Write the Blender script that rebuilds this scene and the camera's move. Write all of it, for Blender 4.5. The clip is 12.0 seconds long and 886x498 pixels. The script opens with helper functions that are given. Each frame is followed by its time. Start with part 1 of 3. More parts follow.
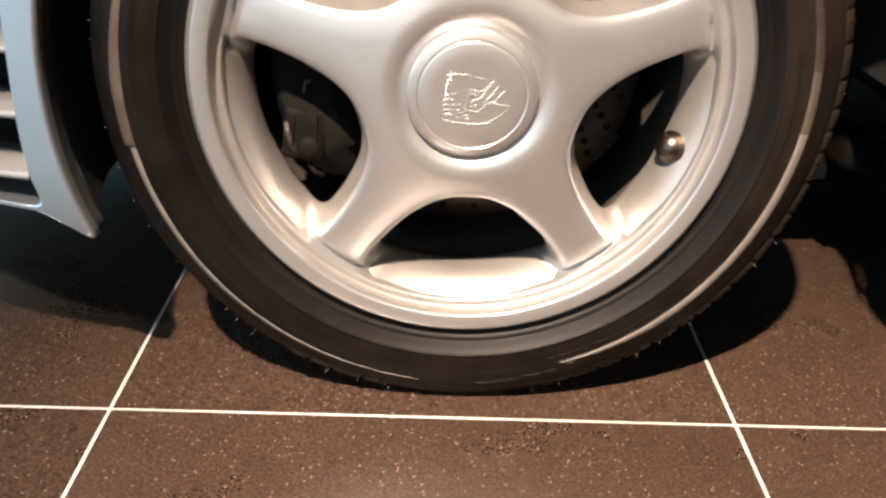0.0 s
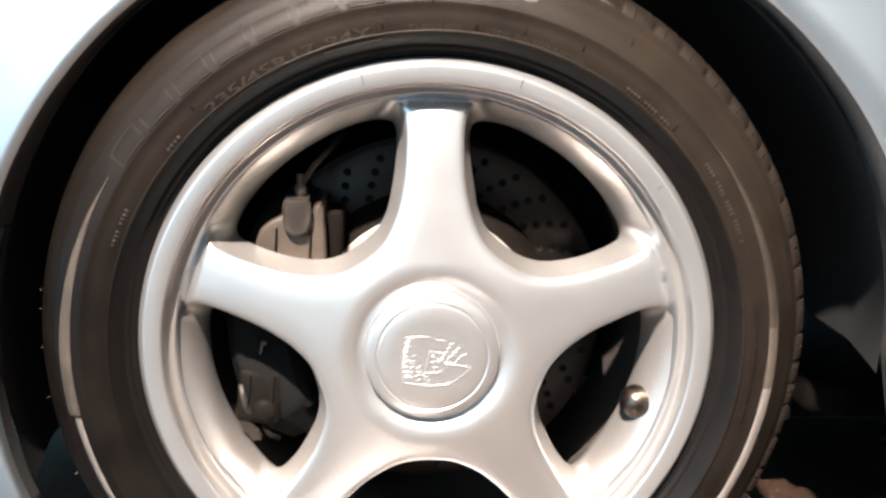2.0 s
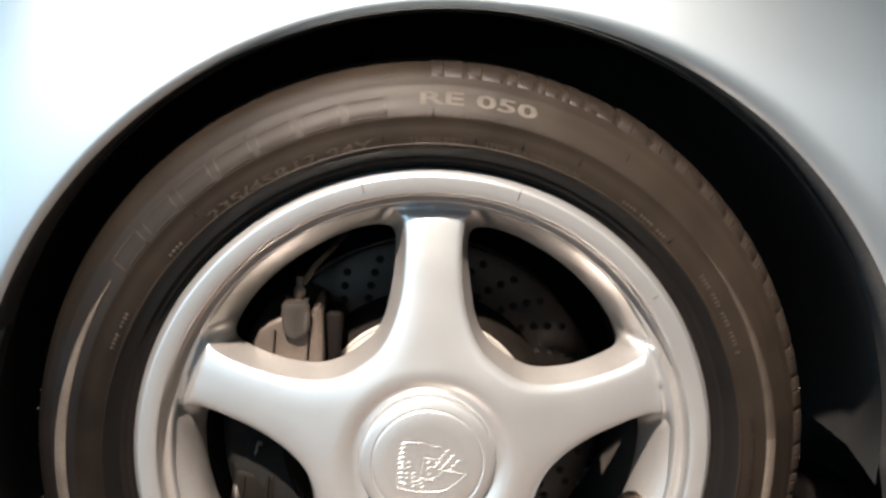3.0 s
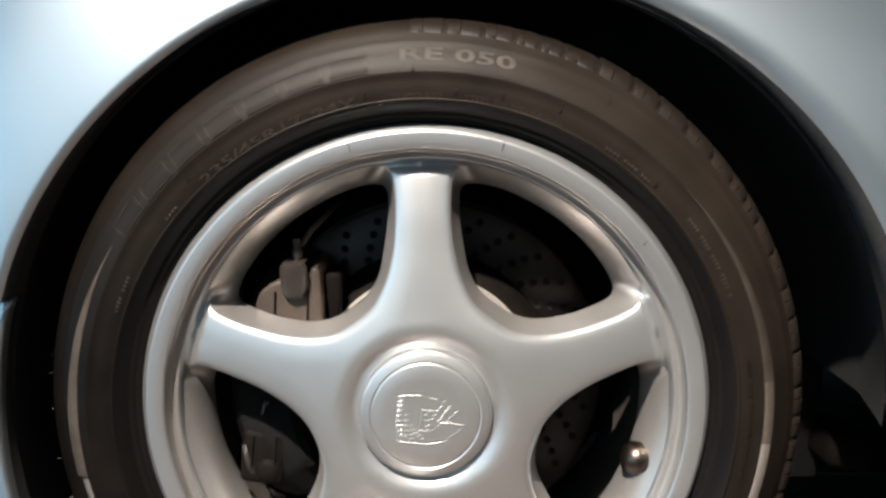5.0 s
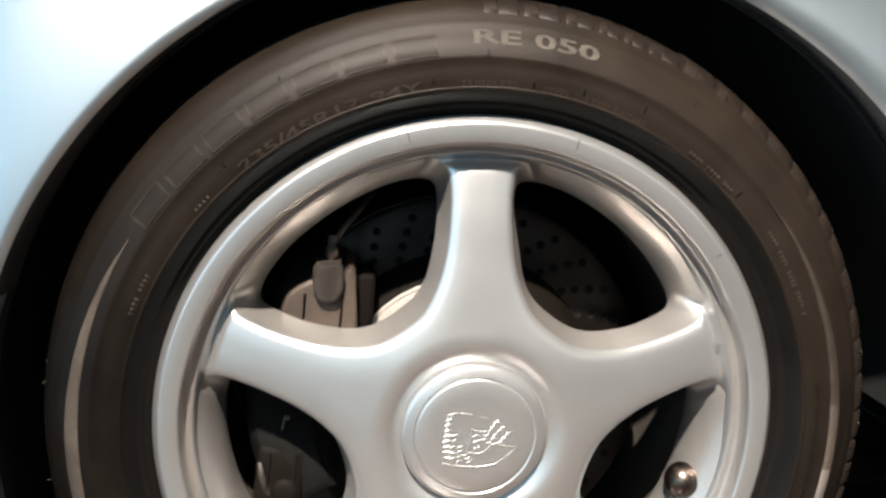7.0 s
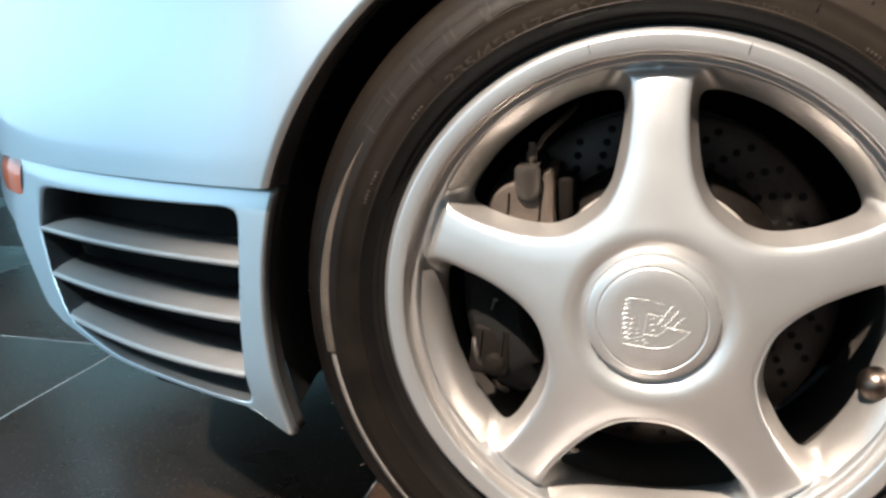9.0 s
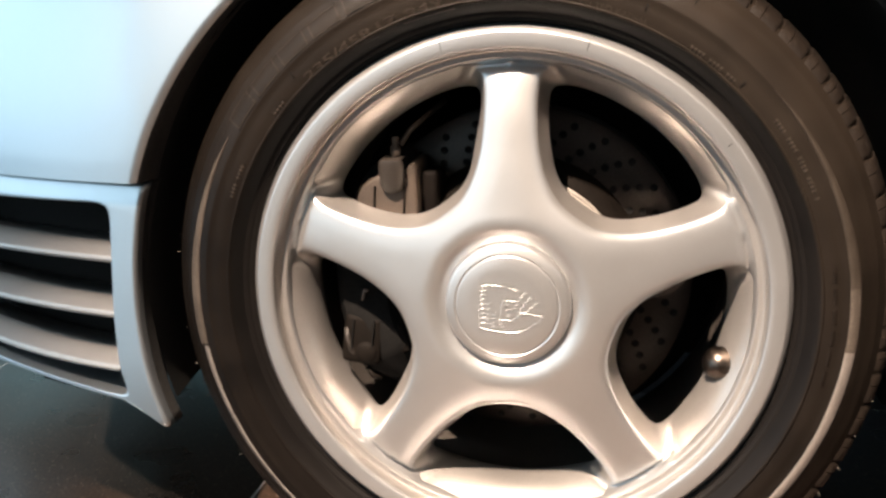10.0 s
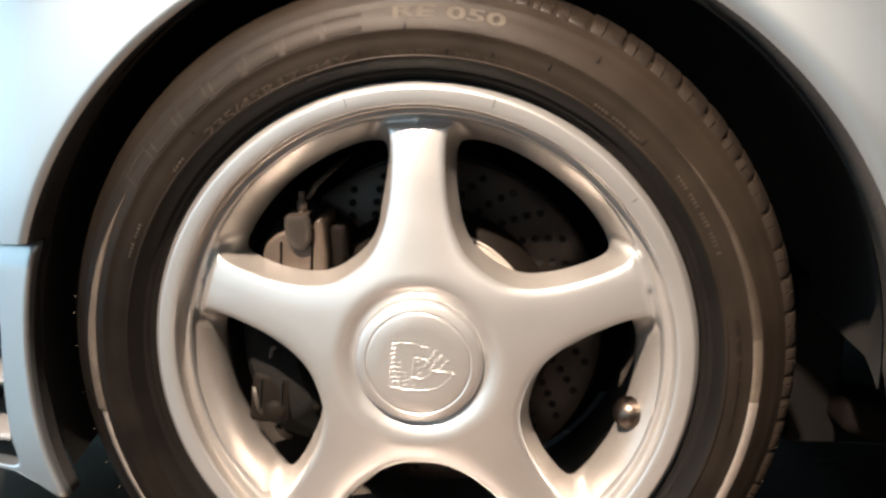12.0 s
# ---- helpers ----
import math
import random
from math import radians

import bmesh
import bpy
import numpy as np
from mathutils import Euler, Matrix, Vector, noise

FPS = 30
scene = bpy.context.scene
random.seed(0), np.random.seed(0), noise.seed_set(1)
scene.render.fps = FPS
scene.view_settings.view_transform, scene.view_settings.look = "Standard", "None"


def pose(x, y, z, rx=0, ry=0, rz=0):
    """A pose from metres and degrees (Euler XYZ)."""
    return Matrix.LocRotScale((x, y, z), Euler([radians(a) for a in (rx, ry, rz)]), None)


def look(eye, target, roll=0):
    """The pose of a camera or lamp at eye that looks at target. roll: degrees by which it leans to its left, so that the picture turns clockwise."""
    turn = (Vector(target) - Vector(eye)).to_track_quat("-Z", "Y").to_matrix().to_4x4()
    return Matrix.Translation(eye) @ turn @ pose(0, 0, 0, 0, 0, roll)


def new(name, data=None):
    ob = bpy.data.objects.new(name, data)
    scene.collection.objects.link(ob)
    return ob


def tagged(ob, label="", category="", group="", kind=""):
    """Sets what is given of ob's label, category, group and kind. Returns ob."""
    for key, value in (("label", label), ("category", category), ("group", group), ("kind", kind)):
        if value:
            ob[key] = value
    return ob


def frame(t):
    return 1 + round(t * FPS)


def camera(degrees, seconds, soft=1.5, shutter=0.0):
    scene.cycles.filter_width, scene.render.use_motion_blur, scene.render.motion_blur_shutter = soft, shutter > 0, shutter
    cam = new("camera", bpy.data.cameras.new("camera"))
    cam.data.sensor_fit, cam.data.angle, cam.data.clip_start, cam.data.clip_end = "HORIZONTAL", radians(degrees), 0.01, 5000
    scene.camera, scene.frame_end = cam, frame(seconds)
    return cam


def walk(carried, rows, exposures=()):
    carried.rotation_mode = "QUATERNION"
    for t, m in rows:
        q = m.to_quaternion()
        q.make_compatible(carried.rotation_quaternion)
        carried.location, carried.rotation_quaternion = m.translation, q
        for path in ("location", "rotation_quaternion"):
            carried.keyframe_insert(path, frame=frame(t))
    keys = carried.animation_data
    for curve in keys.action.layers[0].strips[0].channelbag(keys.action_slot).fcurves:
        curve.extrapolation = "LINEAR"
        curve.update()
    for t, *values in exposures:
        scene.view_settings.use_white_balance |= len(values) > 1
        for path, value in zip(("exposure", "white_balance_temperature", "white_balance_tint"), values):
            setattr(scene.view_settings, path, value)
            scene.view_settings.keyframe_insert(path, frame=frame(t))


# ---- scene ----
cam = camera(53.8, 12.0, soft=2.7)
# seconds, eye in metres, yaw, pitch and roll in degrees
PATH = [
    (0.0, -0.0376, -0.6879, 0.5363, -1.552, -28.055, 2.094),
    (0.5, -0.0288, -0.6822, 0.5387, -3.524, -27.752, 2.167),
    (1.0, -0.0283, -0.6651, 0.5466, -3.774, -23.420, 1.477),
    (1.5, -0.0337, -0.6628, 0.5550, -3.962, -17.916, 1.871),
    (2.0, -0.0382, -0.6618, 0.5633, -3.850, -13.699, 1.711),
    (2.5, -0.0379, -0.6599, 0.5802, -3.521, -11.650, 2.080),
    (3.0, -0.0325, -0.6611, 0.6007, -3.276, -9.790, 2.513),
    (3.2, -0.0339, -0.6606, 0.6052, -2.971, -9.123, 2.941),
    (4.8, 0.0016, -0.6775, 0.5708, -0.821, -8.802, 0.200),
    (5.0, 0.0168, -0.6793, 0.5701, 0.156, -10.024, -0.364),
    (5.5, 0.0105, -0.6672, 0.5774, -2.084, -11.540, 1.131),
    (6.0, -0.0564, -0.6239, 0.5911, -5.736, -11.099, 0.104),
    (6.5, -0.0949, -0.6012, 0.5774, -7.640, -10.555, 2.670),
    (7.0, -0.0991, -0.6037, 0.5734, -6.562, -11.229, 2.933),
    (7.5, -0.0563, -0.6353, 0.5685, -0.946, -11.462, 5.706),
    (7.7, -0.0459, -0.6440, 0.5633, 3.995, -11.831, 2.357),
    (9.3, 0.0281, -0.7106, 0.5450, 15.082, -14.258, -0.562),
    (9.5, 0.0434, -0.7117, 0.5439, 14.369, -14.015, -0.513),
    (10.0, 0.0849, -0.7161, 0.5389, 11.173, -13.723, -0.579),
    (10.5, 0.1237, -0.7190, 0.5533, 8.313, -12.926, 0.351),
    (11.0, 0.1302, -0.7204, 0.5622, 6.015, -12.573, -0.493),
    (11.5, 0.1206, -0.7132, 0.5597, 5.968, -12.394, -0.321),
    (12.0, 0.0897, -0.6982, 0.5651, 5.627, -12.337, -0.342),
]
walk(cam, [(t, pose(x, y, z, 90 + pitch, 0, yaw) @ pose(0, 0, 0, 0, 0, roll)) for t, x, y, z, yaw, pitch, roll in PATH],
     # seconds, stops, white balance
     [(0.0, 0.21, 6750, 12), (0.5, 0.57, 6500, 11), (1.0, 0.66, 6300, 9), (1.5, 0.74, 6100, 8), (2.0, 0.76, 5850, 7), (3.0, 0.47, 5950, 6),
      (5.0, -0.17, 5700, 3), (6.0, -0.06, 5900, 3), (7.0, 0.15, 5800, 3), (7.5, 0.23, 5750, 1), (9.5, 0.24, 6350, 9), (10.0, 0.22, 6750, 12),
      (10.5, 0.34, 6950, 11), (11.0, 0.32, 6900, 10), (12.0, 0.36, 6700, 10)])

# ---- light: a dim showroom hall with one warm spot on the wheel and cool ceiling panels ----
world = bpy.data.worlds.new("hall")
scene.world = world
world.use_nodes = True
world.node_tree.nodes["Background"].inputs[0].default_value = (0.75, 0.9, 1.0, 1)
world.node_tree.nodes["Background"].inputs[1].default_value = 0.008


def lamp(name, kind, m, watts, colour, **more):
    data = bpy.data.lights.new(name, kind)
    data.energy, data.color = watts, colour
    for key, value in more.items():
        setattr(data, key, value)
    ob = new(name, data)
    ob.matrix_world = m
    return ob


lamp("warm_spot", "SPOT", look((-0.45, -1.45, 2.45), (0.11, -0.17, 0.05)), 1500, (1.0, 0.80, 0.645),
     spot_size=radians(32), spot_blend=1.0, shadow_soft_size=0.035)
lamp("front_spot", "SPOT", look((-1.35, -1.50, 2.5), (-1.02, 0.28, 0.0)), 340, (0.86, 0.97, 1.0), spot_size=radians(31), spot_blend=1.0, shadow_soft_size=0.035)
lamp("window_light", "AREA", look((-5.85, -1.65, 2.0), (0.0, -1.65, 2.0)), 185, (0.57, 0.82, 1.0), shape="RECTANGLE", size=8.3, size_y=3.7)
lamp("corner_window_light", "AREA", look((-3.55, -5.85, 1.9), (-3.55, 0.0, 1.9)), 54, (0.66, 0.88, 1.0), shape="RECTANGLE", size=4.6, size_y=3.4)
lamp("back_window_light", "AREA", look((-3.65, 5.85, 1.9), (-3.65, 0.0, 1.9)), 26, (0.40, 0.82, 0.95), shape="RECTANGLE", size=4.3, size_y=3.4)
lamp("ceiling_panel", "AREA", look((-3.4, 1.2, 3.9), (-3.4, 1.21, 0.0)), 110, (0.46, 0.76, 1.0), shape="RECTANGLE", size=2.6, size_y=4.0)
lamp("overhead_panel", "AREA", look((-1.5, -2.3, 3.9), (-1.5, -2.29, 0.0)), 20, (0.36, 0.68, 1.0), shape="RECTANGLE", size=1.3, size_y=1.2)
lamp("far_panel", "AREA", look((3.5, -5.85, 2.78), (3.5, 0.0, 2.78)), 18, (1.0, 0.97, 0.93), shape="RECTANGLE", size=4.9, size_y=2.35)
# Added fill without a known source; carries far_panel's reflection round the corner.
lamp("side_panel", "AREA", look((5.85, -4.3, 2.78), (0.0, -4.3, 2.78)), 13, (1.0, 0.97, 0.93), shape="RECTANGLE", size=3.1, size_y=2.35)


# ---- materials ----
def shader(name):
    m = bpy.data.materials.new(name)
    m.use_nodes = True
    return m, m.node_tree.nodes, m.node_tree.links, m.node_tree.nodes["Principled BSDF"]


def surface(name, dark, light, rough=(0.4, 0.5), metal=0.0, grain=400.0, stain=12.0, bump=0.05, coat=0.0, depth=0.001, spread=0.5, spec=0.5):
    """A colour that varies at two scales, with fine relief."""
    m, n, l, b = shader(name)
    tc = n.new("ShaderNodeTexCoord")
    fine, broad = n.new("ShaderNodeTexNoise"), n.new("ShaderNodeTexNoise")
    fine.inputs["Scale"].default_value, fine.inputs["Detail"].default_value = grain, 3
    broad.inputs["Scale"].default_value, broad.inputs["Detail"].default_value = stain, 5
    both = n.new("ShaderNodeMix")
    both.inputs[0].default_value = spread
    ramp = n.new("ShaderNodeValToRGB")
    ramp.color_ramp.elements[0].position, ramp.color_ramp.elements[1].position = 0.34, 0.66
    ramp.color_ramp.elements[0].color, ramp.color_ramp.elements[1].color = (*dark, 1), (*light, 1)
    gloss = n.new("ShaderNodeMapRange")
    gloss.inputs["To Min"].default_value, gloss.inputs["To Max"].default_value = rough
    relief = n.new("ShaderNodeBump")
    relief.inputs["Strength"].default_value, relief.inputs["Distance"].default_value = bump, depth
    l.new(tc.outputs["Object"], fine.inputs["Vector"])
    l.new(tc.outputs["Object"], broad.inputs["Vector"])
    l.new(fine.outputs["Fac"], both.inputs[2])
    l.new(broad.outputs["Fac"], both.inputs[3])
    l.new(both.outputs[0], ramp.inputs["Fac"])
    l.new(ramp.outputs["Color"], b.inputs["Base Color"])
    l.new(broad.outputs["Fac"], gloss.inputs["Value"])
    l.new(gloss.outputs["Result"], b.inputs["Roughness"])
    l.new(fine.outputs["Fac"], relief.inputs["Height"])
    l.new(relief.outputs["Normal"], b.inputs["Normal"])
    b.inputs["Metallic"].default_value, b.inputs["Coat Weight"].default_value = metal, coat
    b.inputs["Coat Roughness"].default_value, b.inputs["Specular IOR Level"].default_value = 0.06, spec
    return m


def granite():
    m, n, l, b = shader("dark_granite")
    tc, info = n.new("ShaderNodeTexCoord"), n.new("ShaderNodeObjectInfo")
    shift = n.new("ShaderNodeVectorMath")
    spin = n.new("ShaderNodeVectorMath")
    spin.operation, spin.inputs[1].default_value = "SCALE", (1, 1, 1)
    spin.inputs["Scale"].default_value = 37.0
    l.new(info.outputs["Random"], spin.inputs[0])
    l.new(tc.outputs["Object"], shift.inputs[0])
    l.new(spin.outputs[0], shift.inputs[1])
    base = n.new("ShaderNodeTexNoise")
    base.inputs["Scale"].default_value, base.inputs["Detail"].default_value = 380, 6
    cloud = n.new("ShaderNodeTexNoise")
    cloud.inputs["Scale"].default_value, cloud.inputs["Detail"].default_value = 9, 4
    fleck = n.new("ShaderNodeTexVoronoi")
    fleck.inputs["Scale"].default_value = 560
    for t in (base, cloud, fleck):
        l.new(shift.outputs[0], t.inputs["Vector"])
    ramp = n.new("ShaderNodeValToRGB")
    ramp.color_ramp.elements[0].position, ramp.color_ramp.elements[1].position = 0.36, 0.68
    ramp.color_ramp.elements[0].color, ramp.color_ramp.elements[1].color = (0.020, 0.0123, 0.0086, 1), (0.090, 0.0565, 0.0397, 1)
    l.new(base.outputs["Fac"], ramp.inputs["Fac"])
    pick = n.new("ShaderNodeMath")
    pick.operation, pick.inputs[1].default_value = "GREATER_THAN", 0.90
    l.new(fleck.outputs["Color"], pick.inputs[0])
    bright = n.new("ShaderNodeMix")
    bright.data_type = "RGBA"
    bright.inputs[7].default_value = (0.23, 0.165, 0.128, 1)
    l.new(pick.outputs[0], bright.inputs[0])
    l.new(ramp.outputs["Color"], bright.inputs[6])
    tone = n.new("ShaderNodeMix")
    tone.data_type, tone.blend_type = "RGBA", "MULTIPLY"
    tone.inputs[0].default_value = 0.35
    l.new(bright.outputs[2], tone.inputs[6])
    l.new(cloud.outputs["Fac"], tone.inputs[7])
    l.new(tone.outputs[2], b.inputs["Base Color"])
    gloss = n.new("ShaderNodeMapRange")
    gloss.inputs["To Min"].default_value, gloss.inputs["To Max"].default_value = 0.22, 0.36
    l.new(cloud.outputs["Fac"], gloss.inputs["Value"])
    l.new(gloss.outputs["Result"], b.inputs["Roughness"])
    relief = n.new("ShaderNodeBump")
    relief.inputs["Strength"].default_value, relief.inputs["Distance"].default_value = 0.06, 0.0005
    l.new(base.outputs["Fac"], relief.inputs["Height"])
    l.new(relief.outputs["Normal"], b.inputs["Normal"])
    return m


PAINT = surface("silver_blue_paint", (0.55, 0.615, 0.655), (0.61, 0.675, 0.715), (0.38, 0.42), 0.95, 2500, 5, 0.0, 0.8, 0.0002)
WHEEL = surface("silver_wheel_paint", (0.47, 0.475, 0.475), (0.54, 0.545, 0.545), (0.30, 0.36), 0.80, 1800, 14, 0.0, 0.5, 0.0002)
# The spokes' paint, made browner and darker to hold the windows' shade.
INNER_SHADE = surface("shaded_wheel_paint", (0.42, 0.40, 0.38), (0.52, 0.50, 0.475), (0.36, 0.44), 0.80, 900, 20, 0.0, 0.15, 0.0002)
# Dusty silver, darkened in colour for the shade deep inside the rim.
BARREL = surface("shaded_barrel_paint", (0.045, 0.040, 0.036), (0.085, 0.075, 0.066), (0.45, 0.6), 0.3, 700, 18, 0.06)
CHROME = surface("bare_steel", (0.07, 0.055, 0.045), (0.14, 0.115, 0.098), (0.26, 0.38), 1.0, 900, 30, 0.03)
def lit_dusty_rubber():
    """Black rubber, dusty in soft patches; the brown rise towards the top is painted light."""
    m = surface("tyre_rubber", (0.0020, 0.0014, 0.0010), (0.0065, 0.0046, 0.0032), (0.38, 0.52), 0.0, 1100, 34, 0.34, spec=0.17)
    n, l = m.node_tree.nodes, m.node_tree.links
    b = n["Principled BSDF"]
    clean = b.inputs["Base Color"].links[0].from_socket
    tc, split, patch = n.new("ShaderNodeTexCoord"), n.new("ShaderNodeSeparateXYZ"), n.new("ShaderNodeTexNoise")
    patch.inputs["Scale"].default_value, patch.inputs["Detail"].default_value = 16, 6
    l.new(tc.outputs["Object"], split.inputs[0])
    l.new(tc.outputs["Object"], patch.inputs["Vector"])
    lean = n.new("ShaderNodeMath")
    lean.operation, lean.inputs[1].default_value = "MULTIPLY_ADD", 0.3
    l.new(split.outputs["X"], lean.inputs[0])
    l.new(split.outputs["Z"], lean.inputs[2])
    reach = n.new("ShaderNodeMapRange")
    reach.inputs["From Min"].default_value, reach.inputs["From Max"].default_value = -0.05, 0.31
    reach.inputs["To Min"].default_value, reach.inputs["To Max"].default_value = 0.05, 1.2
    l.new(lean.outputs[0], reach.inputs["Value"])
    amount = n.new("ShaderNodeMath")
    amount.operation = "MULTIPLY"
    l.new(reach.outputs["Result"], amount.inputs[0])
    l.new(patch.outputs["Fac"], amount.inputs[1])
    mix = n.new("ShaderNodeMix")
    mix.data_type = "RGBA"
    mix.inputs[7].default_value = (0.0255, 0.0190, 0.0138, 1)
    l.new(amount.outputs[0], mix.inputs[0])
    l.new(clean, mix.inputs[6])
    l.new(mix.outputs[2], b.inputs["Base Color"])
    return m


RUBBER = lit_dusty_rubber()
BEAD = surface("matt_bead_rubber", (0.0016, 0.0012, 0.0010), (0.0045, 0.0034, 0.0027), (0.46, 0.58), 0.0, 1100, 34, 0.2, spec=0.20)
TREAD = surface("tread_rubber", (0.0045, 0.0033, 0.0025), (0.020, 0.0143, 0.0103), (0.45, 0.6), 0.0, 450, 60, 0.5, spec=0.25)
BAND = surface("pale_grey_rubber", (0.10, 0.088, 0.078), (0.17, 0.15, 0.135), (0.45, 0.6), 0.0, 700, 40, 0.15)
LETTER = surface("scuffed_letter_rubber", (0.035, 0.030, 0.025), (0.092, 0.080, 0.066), (0.6, 0.75), 0.0, 900, 60, 0.1, spec=0.2)
FAINT = surface("raised_letter_rubber", (0.019, 0.0150, 0.0115), (0.045, 0.036, 0.028), (0.45, 0.55), 0.0, 900, 60, 0.1, spec=0.2)
DULL = surface("dim_sheen_rubber", (0.038, 0.031, 0.025), (0.085, 0.070, 0.057), (0.5, 0.65), 0.0, 700, 40, 0.15, spec=0.18)
BLACK = surface("black_plastic", (0.0045, 0.0045, 0.0046), (0.010, 0.0098, 0.0094), (0.6, 0.8), 0.0, 300, 10, 0.1, spec=0.06)
# Black plastic of the liner; also the painted-in shade on folded panel edges.
LINER_SHADE = surface("black_liner_and_shade", (0.022, 0.0225, 0.023), (0.046, 0.045, 0.043), (0.55, 0.75), 0.0, 300, 12, 0.15, spec=0.2)
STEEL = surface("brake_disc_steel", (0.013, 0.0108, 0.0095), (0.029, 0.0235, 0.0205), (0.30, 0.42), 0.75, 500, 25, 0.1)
BELL = surface("pale_disc_bell", (0.28, 0.26, 0.235), (0.42, 0.39, 0.355), (0.45, 0.6), 0.2, 500, 25, 0.1)
CALIPER = surface("dark_anodised_caliper", (0.011, 0.0085, 0.0066), (0.026, 0.020, 0.0155), (0.5, 0.6), 0.0, 700, 35, 0.15)
TAN = surface("tan_cast_alloy", (0.026, 0.0185, 0.013), (0.052, 0.037, 0.0265), (0.5, 0.62), 0.0, 700, 35, 0.15)
# Near-black colour for parts whose shade is painted in.
SHADE_BLACK = surface("shade_black_metal", (0.002, 0.0014, 0.0011), (0.005, 0.0034, 0.0026), (0.7, 0.85), 0.0, 500, 60, 0.3, spec=0.1)
AMBER = surface("amber_lens", (0.50, 0.085, 0.012), (0.62, 0.12, 0.02), (0.25, 0.35), 0.0, 400, 20, 0.05, 0.5)
GROUT = surface("pale_grout", (0.42, 0.38, 0.34), (0.62, 0.57, 0.52), (0.7, 0.9), 0.0, 500, 6, 0.2)
PLASTER = surface("dark_hall_wall", (0.07, 0.075, 0.08), (0.11, 0.115, 0.12), (0.7, 0.9), 0.0, 120, 2, 0.2)
SLAT = surface("satin_silver_slats", (0.27, 0.265, 0.26), (0.34, 0.335, 0.33), (0.30, 0.36), 0.35, 1800, 14, 0.0, 0.2, 0.0002)
# Dark brown that carries the shade behind the spokes in its colour.
SHADE_BROWN = surface("shade_brown_metal", (0.003, 0.0023, 0.0018), (0.008, 0.0061, 0.0047), (0.6, 0.75), 0.0, 700, 60, 0.2, spec=0.08)
GRANITE = granite()


# ---- building ----
def mesh_of(name, verts, faces, smooth=True, sharp=0.0):
    me = bpy.data.meshes.new(name)
    me.from_pydata([tuple(v) for v in verts], [], faces)
    bm = bmesh.new()
    bm.from_mesh(me)
    bmesh.ops.remove_doubles(bm, verts=bm.verts, dist=2e-6)
    bmesh.ops.recalc_face_normals(bm, faces=bm.faces)
    for f in bm.faces:
        f.smooth = smooth
    if sharp:
        for e in bm.edges:
            if len(e.link_faces) == 2 and e.calc_face_angle(0) > radians(sharp):
                e.smooth = False
    bm.to_mesh(me)
    bm.free()
    return me


def part(name, me, material, parent, label="", m=None):
    """One mesh object under a thing or a part; m is its pose in the parent's space."""
    ob = new(name, me)
    if not me.materials:
        me.materials.append(material)
    ob.parent = parent
    if m is not None:
        ob.matrix_local = m
    if label:
        tagged(ob, label)
    return ob


def lathe(profile, n=240, turn=(0.0, 360.0), shape=None):
    """Turns (radius, y) pairs about the y axis; angles in degrees from +x towards +z."""
    a0, a1 = (radians(v) for v in turn)
    full = abs(turn[1] - turn[0]) >= 359.9
    cols = n if full else n + 1
    verts = []
    for i in range(cols):
        a = a0 + (a1 - a0) * i / n
        for r, y in profile:
            p = Vector((r * math.cos(a), y, r * math.sin(a)))
            verts.append(shape(p) if shape else p)
    k = len(profile)
    faces = [(i * k + j, (i + 1) % cols * k + j, (i + 1) % cols * k + j + 1, i * k + j + 1) for i in range(n) for j in range(k - 1)]
    return verts, faces


def sheet(rows, closed=False):
    """Quads over rows of equally many points."""
    k = len(rows[0])
    verts = [p for row in rows for p in row]
    span = k if closed else k - 1
    faces = [(i * k + j, i * k + (j + 1) % k, (i + 1) * k + (j + 1) % k, (i + 1) * k + j) for i in range(len(rows) - 1) for j in range(span)]
    return verts, faces


def block(sx, sy, sz, bevel, m=None):
    bm = bmesh.new()
    bmesh.ops.create_cube(bm, size=1, matrix=Matrix.Diagonal((sx, sy, sz, 1)))
    bmesh.ops.bevel(bm, geom=bm.edges[:], offset=bevel, segments=3, profile=0.6, affect="EDGES")
    if m is not None:
        bm.transform(m)
    for f in bm.faces:
        f.smooth = True
    me = bpy.data.meshes.new("block")
    bm.to_mesh(me)
    bm.free()
    return me


def rod(points, radius, n=10):
    """A tube along points, as a mesh."""
    rows = []
    for i, p in enumerate(points):
        p = Vector(p)
        ahead = (Vector(points[min(i + 1, len(points) - 1)]) - Vector(points[max(i - 1, 0)])).normalized()
        side = ahead.cross(Vector((0.3, 0.2, 1))).normalized()
        up = side.cross(ahead)
        rows.append([p + radius * (math.cos(2 * math.pi * j / n) * side + math.sin(2 * math.pi * j / n) * up) for j in range(n)])
    verts, faces = sheet(rows, True)
    faces += [tuple(range(n)), tuple(len(verts) - n + j for j in range(n))]
    return verts, faces


def curve_at(table, x):
    """A smooth value at x from pairs (x, value) in rising x."""
    xs, ys = [p[0] for p in table], [p[1] for p in table]
    if x <= xs[0]:
        return ys[0]
    if x >= xs[-1]:
        return ys[-1]
    i = max(k for k in range(len(xs) - 1) if xs[k] <= x)
    h = xs[i + 1] - xs[i]
    slope = [(ys[min(k + 1, len(xs) - 1)] - ys[max(k - 1, 0)]) / (xs[min(k + 1, len(xs) - 1)] - xs[max(k - 1, 0)]) for k in (i, i + 1)]
    u = (x - xs[i]) / h
    return ((2 * u ** 3 - 3 * u ** 2 + 1) * ys[i] + (u ** 3 - 2 * u ** 2 + u) * h * slope[0]
            + (-2 * u ** 3 + 3 * u ** 2) * ys[i + 1] + (u ** 3 - u ** 2) * h * slope[1])


